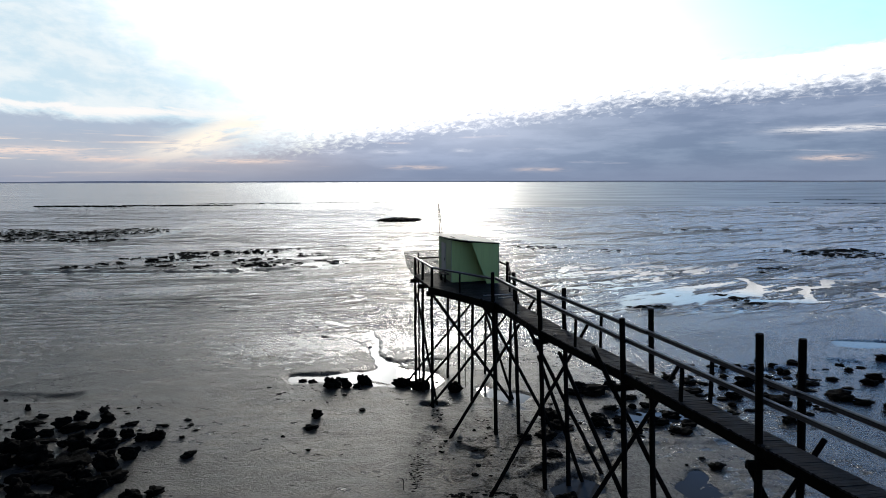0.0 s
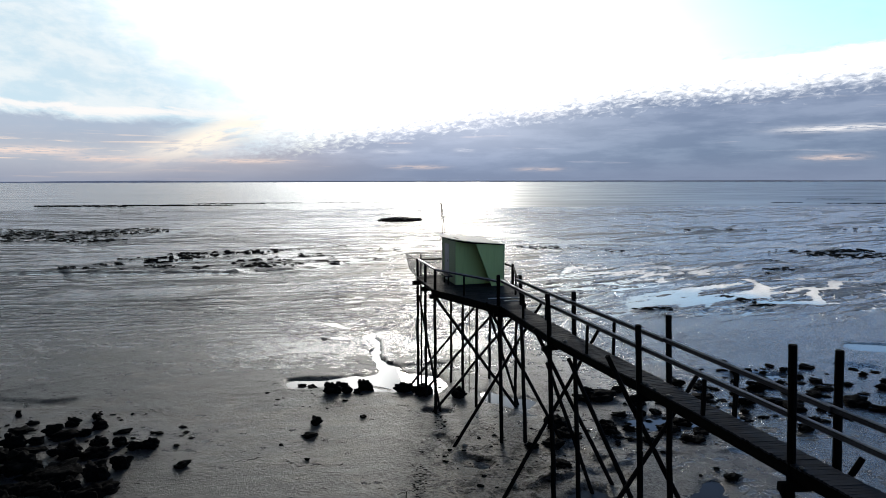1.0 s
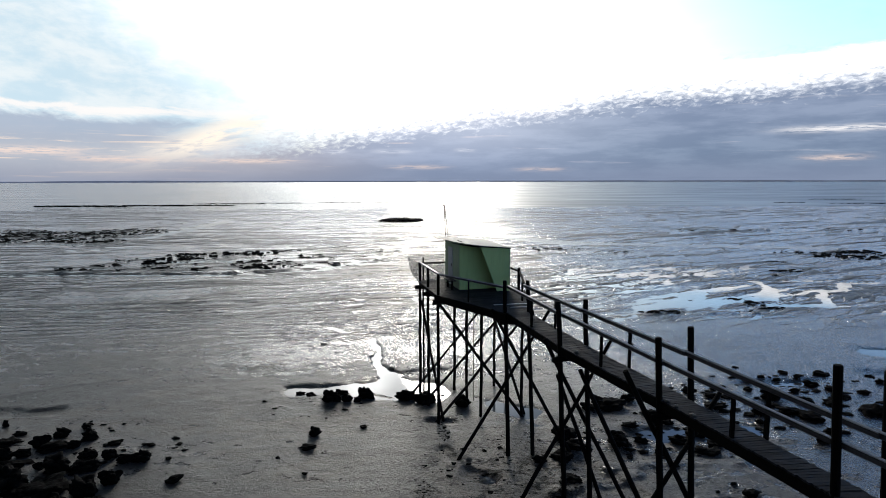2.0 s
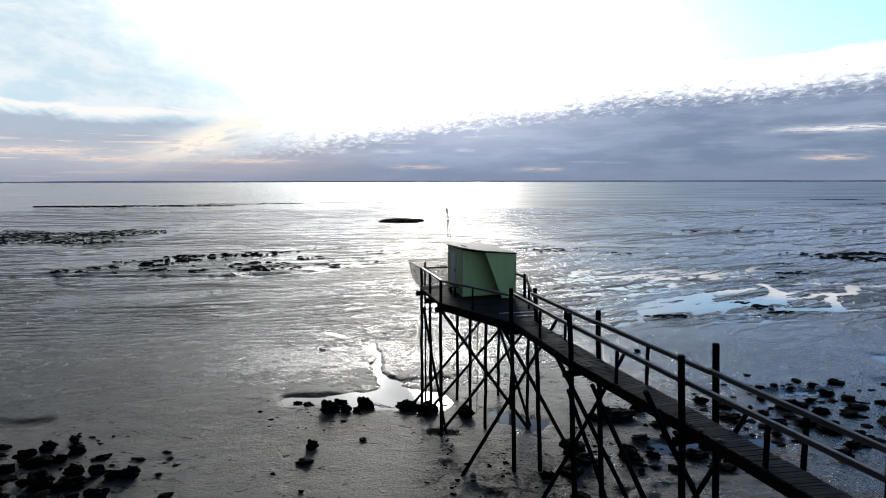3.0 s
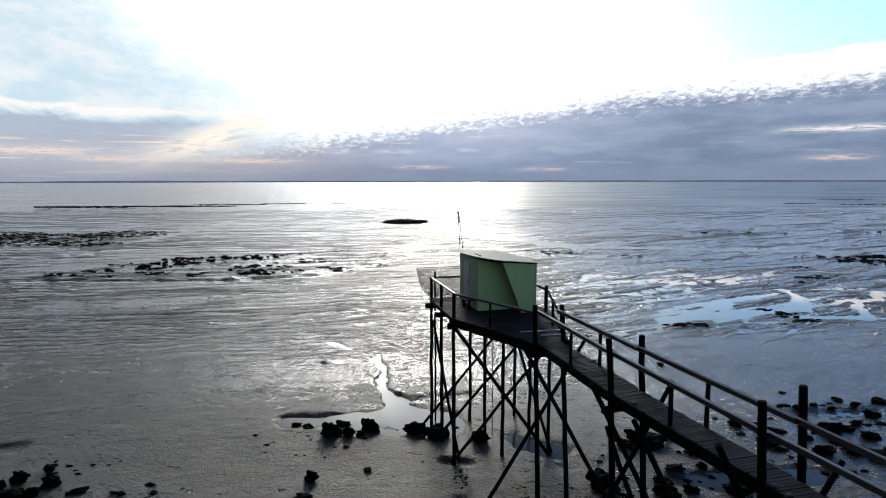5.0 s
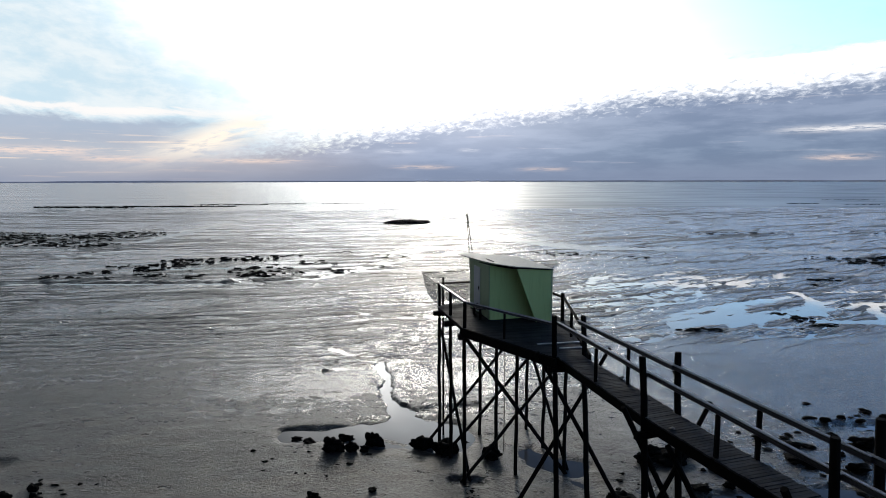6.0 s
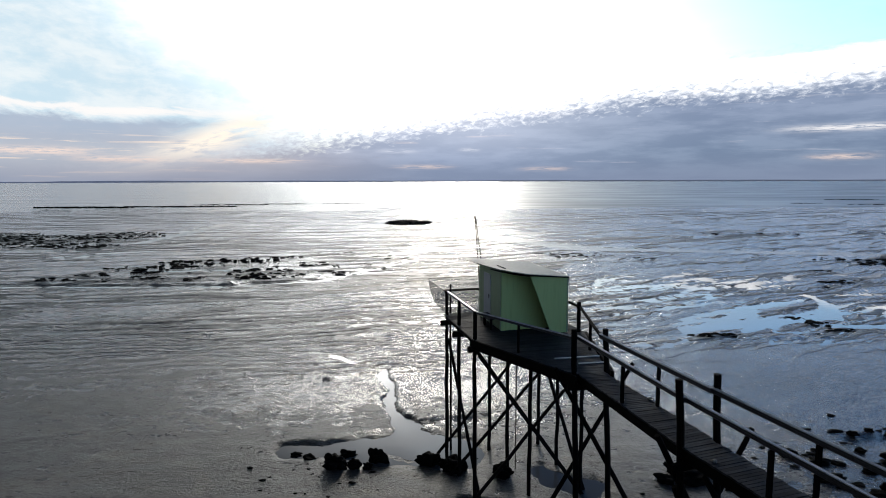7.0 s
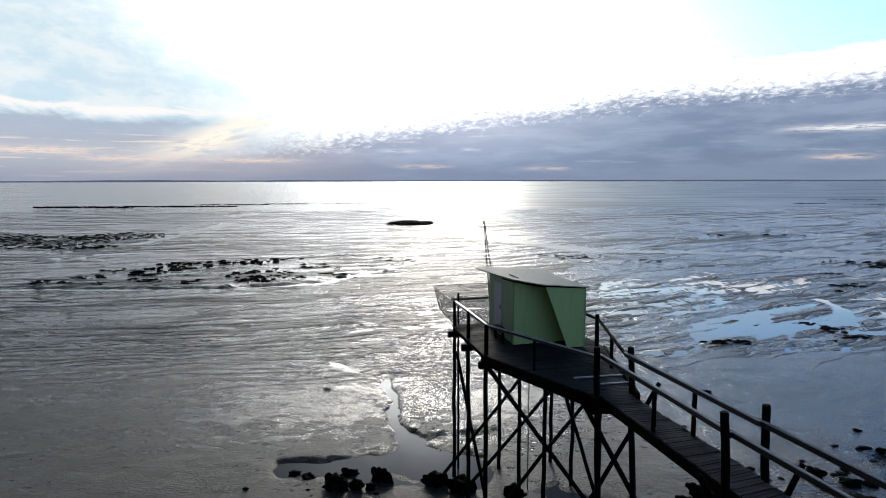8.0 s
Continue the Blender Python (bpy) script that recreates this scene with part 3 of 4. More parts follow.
# low scarps whose drained faces look back towards the shore
SCARPS = [
    (6.5, 24.0, 12.5, 24.8, 0.4, 0.07), (3.6, 21.6, 7.5, 23.6, 0.35, 0.07),
    (-60.0, 70.4, -45.8, 72.9, 0.9, 0.14), (-45.8, 72.9, -25.8, 72.6, 0.8, 0.13), (-25.8, 72.6, -16.3, 76.7, 0.9, 0.12), (-16.3, 76.7, -5.0, 96.8, 1.0, 0.10), (-33.0, 90.0, -8.0, 97.5, 1.2, 0.10),
    (-24.0, 30.0, -19.6, 33.4, 0.22, 0.03), (-19.6, 33.4, -16.0, 34.6, 0.2, 0.02), (18.0, 51.6, 28.0, 51.0, 0.8, 0.08), (11.0, 96.0, 30.0, 92.0, 1.2, 0.10), (50.0, 131.6, 100.0, 135.6, 2.0, 0.16), (40.0, 126.0, 66.0, 129.0, 1.8, 0.12),
    (-24.0, 55.0, 0.0, 60.0, 0.6, 0.05), (-40.0, 52.0, -14.0, 58.0, 0.5, 0.05), (-30.0, 61.0, -6.0, 68.0, 0.6, 0.05)]


def ground_z(x, y):
    x, y = np.asarray(x, float), np.asarray(y, float)
    wx = x + 1.3 * fbm(x / 4, y / 4, 6, 0.68)
    wy = y + 1.3 * fbm(x / 4 + 40, y / 4 + 11, 6, 0.68)
    near = 1 - step(y, 34, 46)
    h = 0.075 + 0.05 * fbm(x / 14, y / 8, 4)
    h = h + near * (0.05 + 0.05 * fbm(x / 2.2, y / 1.6, 5, 0.55))
    # runnels left by the ebb, lying across the view
    slant = 0.22 * x + 0.3 * np.maximum(x - 5, 0)
    run = fbm((wx + 0.3 * wy) / 4.5, (wy - slant) / 1.35, 4, 0.6)
    big = fbm((wx + 0.2 * wy) / 40.0, wy / 9.0, 4)
    rill = fbm((x + 0.3 * y + 0.4 * wx) / 12.0, (y - slant + 0.35 * (wy - y)) / 2.1 + 31, 3, 0.5)
    rill = np.clip(1 - np.abs(rill) / 0.11, 0, 1)
    amt = step(y, 36, 52) * (1 - 0.6 * step(y, 120, 200))
    h = h + amt * ((0.085 - 0.06 * step(x, 3, 10)) * run + 0.035 * big + 0.002 - (0.03 + 0.05 * step(x, 0, 12)) * rill * step(y, 40, 50) * (1 - step(y, 95, 130)))
    # flats on the right lie a little lower and hold wider pools
    east = step(x, 7, 14) * step(y, 53, 59) * (1 - step(y, 70, 84)) * (1 - step(x, 32, 42))
    h = h + east * (0.10 * fbm((wx + 0.4 * wy) / 2.6, (wy - 0.7 * slant) / 0.85, 4, 0.5) - 0.034 - 0.05 * rill)
    # the little stream and its basin by the piles
    for ax, ay, bx, by, r, deep in STREAMS + FAR_CHANNELS:
        h = h - deep * dip(x + 0.6 * (wx - x), y + 0.6 * (wy - y), ax, ay, bx, by, r)
    for ax, ay, bx, by, r, high in SCARPS:
        h = h + high * dip(x + 0.5 * (wx - x), y + 0.5 * (wy - y), ax, ay, bx, by, r)
    h = h + 0.035 * step(y, 28, 36) * (1 - step(y, 80, 110)) * fbm(x / 1.1, y / 0.7, 4, 0.6)
    # lumpy mud and puddles among the piles
    piles = step(x, 1, 4) * (1 - step(x, 11, 16)) * (1 - step(y, 31, 36)) * step(y, 12, 18)
    h = h + piles * (0.13 * fbm(wx / 2.6, wy / 2.0, 5, 0.55) - 0.035)
    h = h - 0.16 * step(y, 150, 330) + 0.05 * step(x, 20, 90) * step(y, 80, 130) * (1 - step(y, 200, 280))
    return h - 1.5 * step(y, 330, 600)


def make_ground():
    angles = np.concatenate([np.linspace(-180, -50, 40, endpoint=False), np.linspace(-50, 50, 620), np.linspace(50, 180, 41)[1:-1]])
    radii = [0.6, 3.0, 6.0, 9.0]
    while radii[-1] < 4900:
        r = radii[-1]
        radii.append(r + max(0.11, 0.00009 * r * r))
    radii = np.minimum(np.array(radii), 4900)
    a, r = np.meshgrid(np.radians(angles), radii)
    x, y = r * np.sin(a), -8 + r * np.cos(a)
    z = ground_z(x, y)
    rows, cols = x.shape
    co = np.stack([x, y, z], -1).reshape(-1, 3)
    i, j = np.meshgrid(np.arange(rows - 1), np.arange(cols), indexing="ij")
    k = (j + 1) % cols
    quads = np.stack([i * cols + j, i * cols + k, (i + 1) * cols + k, (i + 1) * cols + j], -1).reshape(-1, 4)[:, ::-1]
    me = bpy.data.meshes.new("ground")
    me.vertices.add(len(co)), me.vertices.foreach_set("co", co.ravel())
    me.loops.add(quads.size), me.loops.foreach_set("vertex_index", quads.ravel().astype(np.int32))
    me.polygons.add(len(quads)), me.polygons.foreach_set("loop_start", np.arange(0, quads.size, 4, dtype=np.int32))
    me.polygons.foreach_set("use_smooth", [True] * len(quads))
    me.update(calc_edges=True)
    me.materials.append(M_MUD)
    tagged(new("ground", me), "wet grey tidal mudflat with runnels at low tide", "mudflat", kind="structure")


make_ground()
bm = bmesh.new()
bmesh.ops.create_circle(bm, cap_ends=True, segments=96, radius=4900)
bmesh.ops.translate(bm, verts=bm.verts, vec=(0, 0, WATER_Z))
tagged(new("water", mesh_of("water", bm, M_WATER)), "still shallow sea water in pools and out to the horizon", "sea", kind="structure")


def make_coast():
    bm = bmesh.new()
    rnd = np.linspace(-1.05, 1.05, 400)
    prev = None
    for q in rnd:
        h = 8.5 + 2.2 * float(fbm(q * 30 + 3, 0.3, 4)) + 4 * math.exp(-((q + 0.50) / 0.09) ** 2) + 3 * math.exp(-((q + 0.26) / 0.04) ** 2)
        x, y = 4400 * math.sin(q), 4400 * math.cos(q)
        cur = [bm.verts.new((x, y, -1)), bm.verts.new((x, y, h)), bm.verts.new((x * 1.05, y * 1.05, h * 0.9)), bm.verts.new((x * 1.05, y * 1.05, -1))]
        if prev:
            for i in range(3):
                bm.faces.new((prev[i], cur[i], cur[i + 1], prev[i + 1]))
        prev = cur
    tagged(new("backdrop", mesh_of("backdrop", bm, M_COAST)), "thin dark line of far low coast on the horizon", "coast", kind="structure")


make_coast()

# ---------------------------------------------------------------- pier: plan
WX, WY = 0.9651, 0.2620                       # across the platform; its depth runs along (-WY, WX)


def P(w, e, z=0.0):
    return Vector((w * WX - e * WY, w * WY + e * WX, z))


LEFT = [(2.68, 24.88, 7.25, 0.22), (3.93, 20.47, 7.33, 0.40), (5.56, 16.19, 7.34, 0.36), (7.04, 11.93, 8.02, 0.40), (8.58, 7.65, 7.4, 0.38), (10.1, 3.4, 7.4, 0.38)]
RIGHT = [(3.57, 24.99, 7.23, 0.33), (4.87, 20.84, 7.32, 0.36), (6.42, 16.44, 7.54, 0.40), (7.94, 11.98, 7.90, 0.36), (9.5, 7.9, 7.4, 0.38), (11.05, 3.7, 7.4, 0.38)]
RAIL_L = [6.98, 6.90, 6.70, 6.62, 6.52, 6.42]
RAIL_R = [7.0, 6.96, 6.87, 6.77, 6.68, 6.6]
DECK_PLATFORM = 6.03


def deck_z(y):
    return 6.03 - 0.0235 * (24.9 - y) if y < 24.9 else 6.03


def foot(x, y):
    return float(ground_z(x, y)) - 0.5


def on_line(row, k, t):
    a, b = Vector(row[k][:2]), Vector(row[k + 1][:2])
    return a.lerp(b, t)


# ---------------------------------------------------------------- walkway
walkway = thing("walkway", (6.5, 15.0, 0), "long narrow dark wooden pier walkway on tall piles", "pier")
for side, row, RAIL_Z in (("l", LEFT, RAIL_L), ("r", RIGHT, RAIL_R)):
    for k, (x, y, top, lean) in enumerate(row):
        fx = x + lean
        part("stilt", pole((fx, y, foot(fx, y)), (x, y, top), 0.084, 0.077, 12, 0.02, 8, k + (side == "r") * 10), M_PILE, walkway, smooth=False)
    # stringers under the boards, bay by bay
    for k in range(5):
        a, b = row[k], row[k + 1]
        off = -0.02 if side == "l" else 0.28
        part("stringer", beam((a[0] + 0.1 - off, a[1], deck_z(a[1]) - 0.17), (b[0] + 0.1 - off, b[1], deck_z(b[1]) - 0.17), 0.12, 0.24), M_BEAM, walkway)
    # handrail boards and the lower posts between the tall ones
    for k in range(5):
        a, b = row[k], row[k + 1]
        s = 0.12 if side == "l" else -0.12
        part("handrail", beam((a[0] + s, a[1] + 0.1, RAIL_Z[k]), (b[0] + s, b[1] - 0.05, RAIL_Z[k + 1]), 0.06, 0.105, bevel=0.012), M_RAIL, walkway)
        # pale strip puts the light along the rail's upper edge into colour
        part("rail_cap", beam((a[0] + s, a[1] + 0.1, RAIL_Z[k] + 0.066), (b[0] + s, b[1] - 0.05, RAIL_Z[k + 1] + 0.066), 0.075, 0.028, bevel=0.009), M_CAP, walkway, "pale strip standing in for the lit rail top")
        c = on_line(row, k, ((0.5, 0.46, 0.49, 0.62, 0.5) if side == "l" else (0.60, 0.54, 0.53, 0.62, 0.5))[k])
        rz = (RAIL_Z[k] + RAIL_Z[k + 1]) / 2
        part("baluster", beam((c.x + s, c.y, deck_z(c.y) - 0.25), (c.x + s, c.y, rz - 0.05), 0.09, 0.08, (1, 0, 0)), M_BEAM, walkway)
for k in range(6):
    l, r = Vector(LEFT[k][:2]), Vector(RIGHT[k][:2])
    across = (r - l).normalized()
    z = deck_z(l.y) - 0.39
    a, b = l - across * 0.24, r + across * 0.24
    shift = Vector((0.04, -0.17))
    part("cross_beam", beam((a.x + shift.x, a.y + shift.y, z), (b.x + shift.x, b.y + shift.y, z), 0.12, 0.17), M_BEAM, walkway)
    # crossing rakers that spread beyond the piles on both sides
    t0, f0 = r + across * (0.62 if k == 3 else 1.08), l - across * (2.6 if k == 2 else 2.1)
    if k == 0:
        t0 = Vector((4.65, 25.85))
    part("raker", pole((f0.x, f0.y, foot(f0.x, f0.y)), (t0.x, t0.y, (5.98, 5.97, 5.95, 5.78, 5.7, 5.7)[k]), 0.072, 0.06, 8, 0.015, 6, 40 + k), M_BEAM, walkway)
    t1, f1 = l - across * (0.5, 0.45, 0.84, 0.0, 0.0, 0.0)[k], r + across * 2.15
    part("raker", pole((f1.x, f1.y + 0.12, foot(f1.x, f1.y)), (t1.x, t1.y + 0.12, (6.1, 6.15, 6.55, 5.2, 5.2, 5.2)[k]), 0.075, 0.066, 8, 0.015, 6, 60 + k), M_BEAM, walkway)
part("brace", pole((6.85, 15.4, foot(6.85, 15.4)), (4.8, 21.05, 4.95), 0.078, 0.07, 9, 0.01, 5, 80), M_BEAM, walkway)
part("brace", pole((5.95, 21.2, foot(5.95, 21.2)), (3.98, 20.6, 4.95), 0.07, 0.065, 8, 0.02, 5, 81), M_BEAM, walkway)

# ---------------------------------------------------------------- platform
W0, W1, E0, E1 = 7.42, 11.42, 27.3, 31.25
platform = thing("platform", P(9.4, 29.3, 0), "square dark wooden fishing platform on braced stilts", "fishing platform")
COLUMNS = {27.3: (7.46, 9.5, 11.5), 29.3: (7.46, 9.4, 11.5), 31.15: (7.46, 9.3, 11.5)}
i = 0
for e, ws in COLUMNS.items():
    for w in ws:
        i += 1
        p = P(w, e)
        rail_post = w == 7.46
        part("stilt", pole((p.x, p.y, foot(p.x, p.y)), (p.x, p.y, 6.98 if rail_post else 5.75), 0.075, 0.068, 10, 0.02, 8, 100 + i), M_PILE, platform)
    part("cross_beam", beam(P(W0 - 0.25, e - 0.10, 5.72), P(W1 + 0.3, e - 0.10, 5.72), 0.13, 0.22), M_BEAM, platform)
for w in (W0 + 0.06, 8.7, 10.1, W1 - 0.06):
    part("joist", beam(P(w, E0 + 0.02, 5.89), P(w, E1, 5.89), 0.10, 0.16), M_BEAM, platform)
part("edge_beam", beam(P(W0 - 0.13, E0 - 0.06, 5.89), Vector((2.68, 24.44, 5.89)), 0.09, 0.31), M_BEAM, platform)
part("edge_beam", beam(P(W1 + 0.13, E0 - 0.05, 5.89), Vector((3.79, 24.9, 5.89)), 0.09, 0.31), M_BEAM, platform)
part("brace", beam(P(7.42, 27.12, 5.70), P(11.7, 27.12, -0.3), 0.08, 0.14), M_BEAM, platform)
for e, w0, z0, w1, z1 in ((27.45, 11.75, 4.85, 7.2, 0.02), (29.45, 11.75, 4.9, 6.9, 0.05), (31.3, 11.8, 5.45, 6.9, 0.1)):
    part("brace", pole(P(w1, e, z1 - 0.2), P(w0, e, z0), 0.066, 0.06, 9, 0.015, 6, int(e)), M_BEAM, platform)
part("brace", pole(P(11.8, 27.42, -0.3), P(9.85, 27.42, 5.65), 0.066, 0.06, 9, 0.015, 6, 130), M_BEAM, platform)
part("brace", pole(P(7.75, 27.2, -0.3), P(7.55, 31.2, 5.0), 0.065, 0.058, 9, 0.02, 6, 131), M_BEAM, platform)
# rails round the platform
for a, b in ((P(7.50, 31.2, 6.92), P(7.50, 27.25, 6.92)), (P(7.50, 27.25, 6.93), Vector((2.74, 25.0, 6.94)))):
    part("handrail", beam(a, b, 0.07, 0.07), M_RAIL, platform)
    # the same painted lit edge on the platform's left rails
    part("rail_cap", beam(a + Vector((0, 0, 0.049)), b + Vector((0, 0, 0.049)), 0.08, 0.028, bevel=0.009), M_CAP, platform, "pale strip standing in for the lit rail top")
part("handrail", beam(P(11.3, 31.2, 6.95), P(11.3, 27.2, 6.93), 0.07, 0.08), M_BEAM, platform)
part("handrail", beam(P(11.3, 27.2, 6.93), Vector((3.5, 25.0, 6.96)), 0.07, 0.08), M_BEAM, platform)
part("post", pole(P(11.3, 27.3, 5.6), P(11.3, 27.3, 7.1), 0.075, 0.07, 10, 0.005, 3, 140), M_PILE, platform)
part("post", pole(P(11.3, 31.1, 5.6), P(11.3, 31.1, 7.05), 0.07, 0.07, 10, 0.005, 3, 141), M_PILE, platform)
mid = P(11.3, 27.2).lerp(Vector((3.5, 25.0, 0)), 0.52)
part("baluster", beam((mid.x, mid.y, 5.7), (mid.x, mid.y, 6.92), 0.09, 0.08, (1, 0, 0)), M_BEAM, platform)
mid = P(7.50, 27.25).lerp(Vector((2.74, 25.0, 0)), 0.47)
part("baluster", beam((mid.x, mid.y, 5.7), (mid.x, mid.y, 6.91), 0.075, 0.07, (1, 0, 0)), M_BEAM, platform)
# thin guide pole and ropes behind and below
part("guide_pole", pole(P(7.78, 31.75, -0.3), P(7.78, 31.75, 7.15), 0.045, 0.04, 8, 0.01, 6, 150), M_PILE, platform)
part("strut", beam(P(7.46, 31.15, 5.6), P(7.82, 31.8, 5.6), 0.07, 0.07), M_BEAM, platform)
part("rope", pole(P(9.75, 29.3, -0.2), P(9.75, 29.3, 5.7), 0.022, 0.022, 6, 0.004, 6, 151), M_STEEL, platform)

# ---------------------------------------------------------------- hut
hut = thing("fishing_hut", P(9.7, 29.0, DECK_PLATFORM), "small pale green wooden hut with slanted porch wing on the platform", "hut")
HZ = DECK_PLATFORM + 0.03


def roof_z(w):
    return 8.20 - 0.075 * (w - 8.65)


def wall_panel(name, corners, mat, label=""):
    """A wall over a plan strip given as (w, e) corners, up to the roof."""
    pts = [P(w, e) for w, e in corners]
    w_of = {tuple(p[:2]): c[0] for p, c in zip(pts, corners)}
    return part(name, prism([p[:2] for p in pts], HZ, lambda p: roof_z(w_of[tuple(p)]) - 0.02), mat, hut, label)


wall_panel("wall", [(8.65, 28.10), (8.71, 28.10), (8.71, 30.6), (8.65, 30.6)], M_PALE, "pale worn green side wall")
wall_panel("wall", [(8.65, 28.00), (10.76, 28.04), (10.76, 28.10), (8.65, 28.06)], M_GREEN)
wall_panel("wall", [(8.71, 30.54), (10.82, 30.54), (10.82, 30.6), (8.71, 30.6)], M_GREEN)
wall_panel("wall", [(10.76, 27.3), (10.82, 27.3), (10.82, 30.54), (10.76, 30.54)], M_GREEN)
# dark panel added on the right wall's inner face to deepen the porch shade
wall_panel("porch_lining", [(10.725, 27.34), (10.755, 27.34), (10.755, 28.03), (10.725, 28.03)], M_BEAM, "dark panel added to deepen the porch shade")
# wing: a slanted board wall closing the porch towards the walkway
bm = bmesh.new()
outline = [(10.22, HZ), (10.80, HZ), (10.80, roof_z(10.8) - 0.02), (9.42, roof_z(9.42) - 0.02)]
lo = [bm.verts.new(P(w, 27.26, z)) for w, z in outline]
hi = [bm.verts.new(P(w, 27.30, z)) for w, z in outline]
for k in range(4):
    bm.faces.new((lo[k], lo[(k + 1) % 4], hi[(k + 1) % 4], hi[k]))
bm.faces.new(lo), bm.faces.new(hi[::-1])
bmesh.ops.recalc_face_normals(bm, faces=bm.faces)
part("wing_wall", bm, M_GREEN, hut, "flat green porch wing with a slanted edge")
# dark sheet added behind the wing; its colour carries porch shade
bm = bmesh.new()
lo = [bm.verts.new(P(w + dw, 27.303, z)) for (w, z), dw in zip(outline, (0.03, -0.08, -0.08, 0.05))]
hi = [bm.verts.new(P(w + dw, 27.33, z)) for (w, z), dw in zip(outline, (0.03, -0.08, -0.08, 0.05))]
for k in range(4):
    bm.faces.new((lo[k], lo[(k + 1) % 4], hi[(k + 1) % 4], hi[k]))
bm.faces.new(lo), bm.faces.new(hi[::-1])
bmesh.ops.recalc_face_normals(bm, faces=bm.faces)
part("porch_lining", bm, M_BEAM, hut, "dark panel added behind the wing to deepen shade")
ROOF = [(8.07, 30.5), (8.42, 28.6), (8.60, 27.92), (9.25, 27.2), (10.84, 27.16), (10.92, 31.0), (8.25, 31.15)]


def cut(poly, w, keep_low):
    """The piece of a plan outline on one side of the line at w."""
    side = (lambda p: w - p[0]) if keep_low else (lambda p: p[0] - w)
    piece = []
    for a, b in zip(poly, poly[1:] + poly[:1]):
        da, db = side(a), side(b)
        if da >= 0:
            piece.append(a)
        if da * db < 0:
            t = da / (da - db)
            piece.append((a[0] + (b[0] - a[0]) * t, a[1] + (b[1] - a[1]) * t))
    return piece


SHEETS = [7.9, 8.72, 9.30, 9.86, 10.42, 11.0]
for k, (wa, wb) in enumerate(zip(SHEETS, SHEETS[1:])):
    outline = cut(cut(ROOF, wb + (0.05 if k < 4 else 0), True), wa, False)
    pts = [P(w, e) for w, e in outline]
    w_at = {tuple(p[:2]): c[0] for p, c in zip(pts, outline)}
    tilt = 0.009 * (4 - k)
    part("roof_sheet", prism([p[:2] for p in pts], lambda p: roof_z(w_at[tuple(p)]) + tilt, lambda p: roof_z(w_at[tuple(p)]) + 0.028 + tilt), M_ROOF, hut, "pale worn roofing sheet with a low slope")
part("roof_batten", beam(P(8.86, 28.22, roof_z(8.86) + 0.075), P(8.85, 29.05, roof_z(8.85) + 0.075), 0.03, 0.025), M_BEAM, hut, "short dark batten on the roof")
EAVES = [(8.42, 28.6), (8.60, 27.92), (9.25, 27.2), (10.84, 27.16), (10.92, 31.0)]
for (wa, ea), (wb, eb) in zip(EAVES, EAVES[1:]):
    a, b = P(wa, ea, roof_z(wa) - 0.012), P(wb, eb, roof_z(wb) - 0.012)
    run = (b - a).normalized() * 0.012
    part("fascia", beam(a + run, b - run, 0.03, 0.03), M_BEAM, hut, "thin dark eaves board")
# dark panel added under the porch roof to cut bounced light
porch = [(8.9, 27.66), (9.28, 27.26), (10.72, 27.34), (10.72, 27.98), (8.75, 27.98)]
pts = [P(w, e) for w, e in porch]
w_at = {tuple(p[:2]): c[0] for p, c in zip(pts, porch)}
part("porch_lining", prism([p[:2] for p in pts], lambda p: roof_z(w_at[tuple(p)]) - 0.05, lambda p: roof_z(w_at[tuple(p)]) - 0.025), M_BEAM, hut, "dark panel added under the porch roof to deepen shade")
door = part("door", prism([p[:2] for p in (P(8.62, 29.2), P(8.648, 29.2), P(8.648, 29.95), P(8.62, 29.95))], HZ + 0.04, 7.9), M_WHITE, hut, "whitish painted plank door")
part("door_handle", beam(P(8.605, 29.28, 7.0), P(8.605, 29.28, 7.14), 0.025, 0.03, (1, 0, 0), 0.004), M_STEEL, door, "small dark steel handle")
part("corner_trim", beam(P(8.645, 28.06, HZ), P(8.645, 28.06, 8.15), 0.05, 0.05, (1, 0, 0)), M_PALE, hut)
part("corner_trim", beam(P(10.83, 27.27, HZ), P(10.83, 27.27, 7.99), 0.05, 0.05, (1, 0, 0)), M_PALE, hut)

# ---------------------------------------------------------------- things on and by the platform
bench = thing("bench", P(8.35, 28.9, DECK_PLATFORM), "low dark wooden bench beside the hut's side wall", "bench")
part("seat", beam(P(8.4, 28.25, 6.44), P(8.4, 29.3, 6.44), 0.34, 0.05), M_DECK, bench)
for e in (28.4, 29.15):
    part("leg", beam(P(8.4, e, 6.03), P(8.4, e, 6.42), 0.28, 0.08, (1, 0, 0)), M_BEAM, bench)

coil = thing("rope_coil", P(11.2, 28.75, DECK_PLATFORM), "small dark coil of rope on the platform boards", "rope")
for q in range(3):
    bm = bmesh.new()
    ring = [P(11.2, 28.75, DECK_PLATFORM + 0.03 + 0.035 * q) + Vector((math.cos(t) * (0.17 - 0.02 * q), math.sin(t) * (0.15 - 0.01 * q), 0)) for t in [2 * math.pi * k / 14 for k in range(14)]]
    for k in range(14):
        pole(ring[k], ring[(k + 1) % 14], 0.02, 0.02, 6, 0.0, 1, q, bm)
    part("loop", bm, M_STEEL, coil)

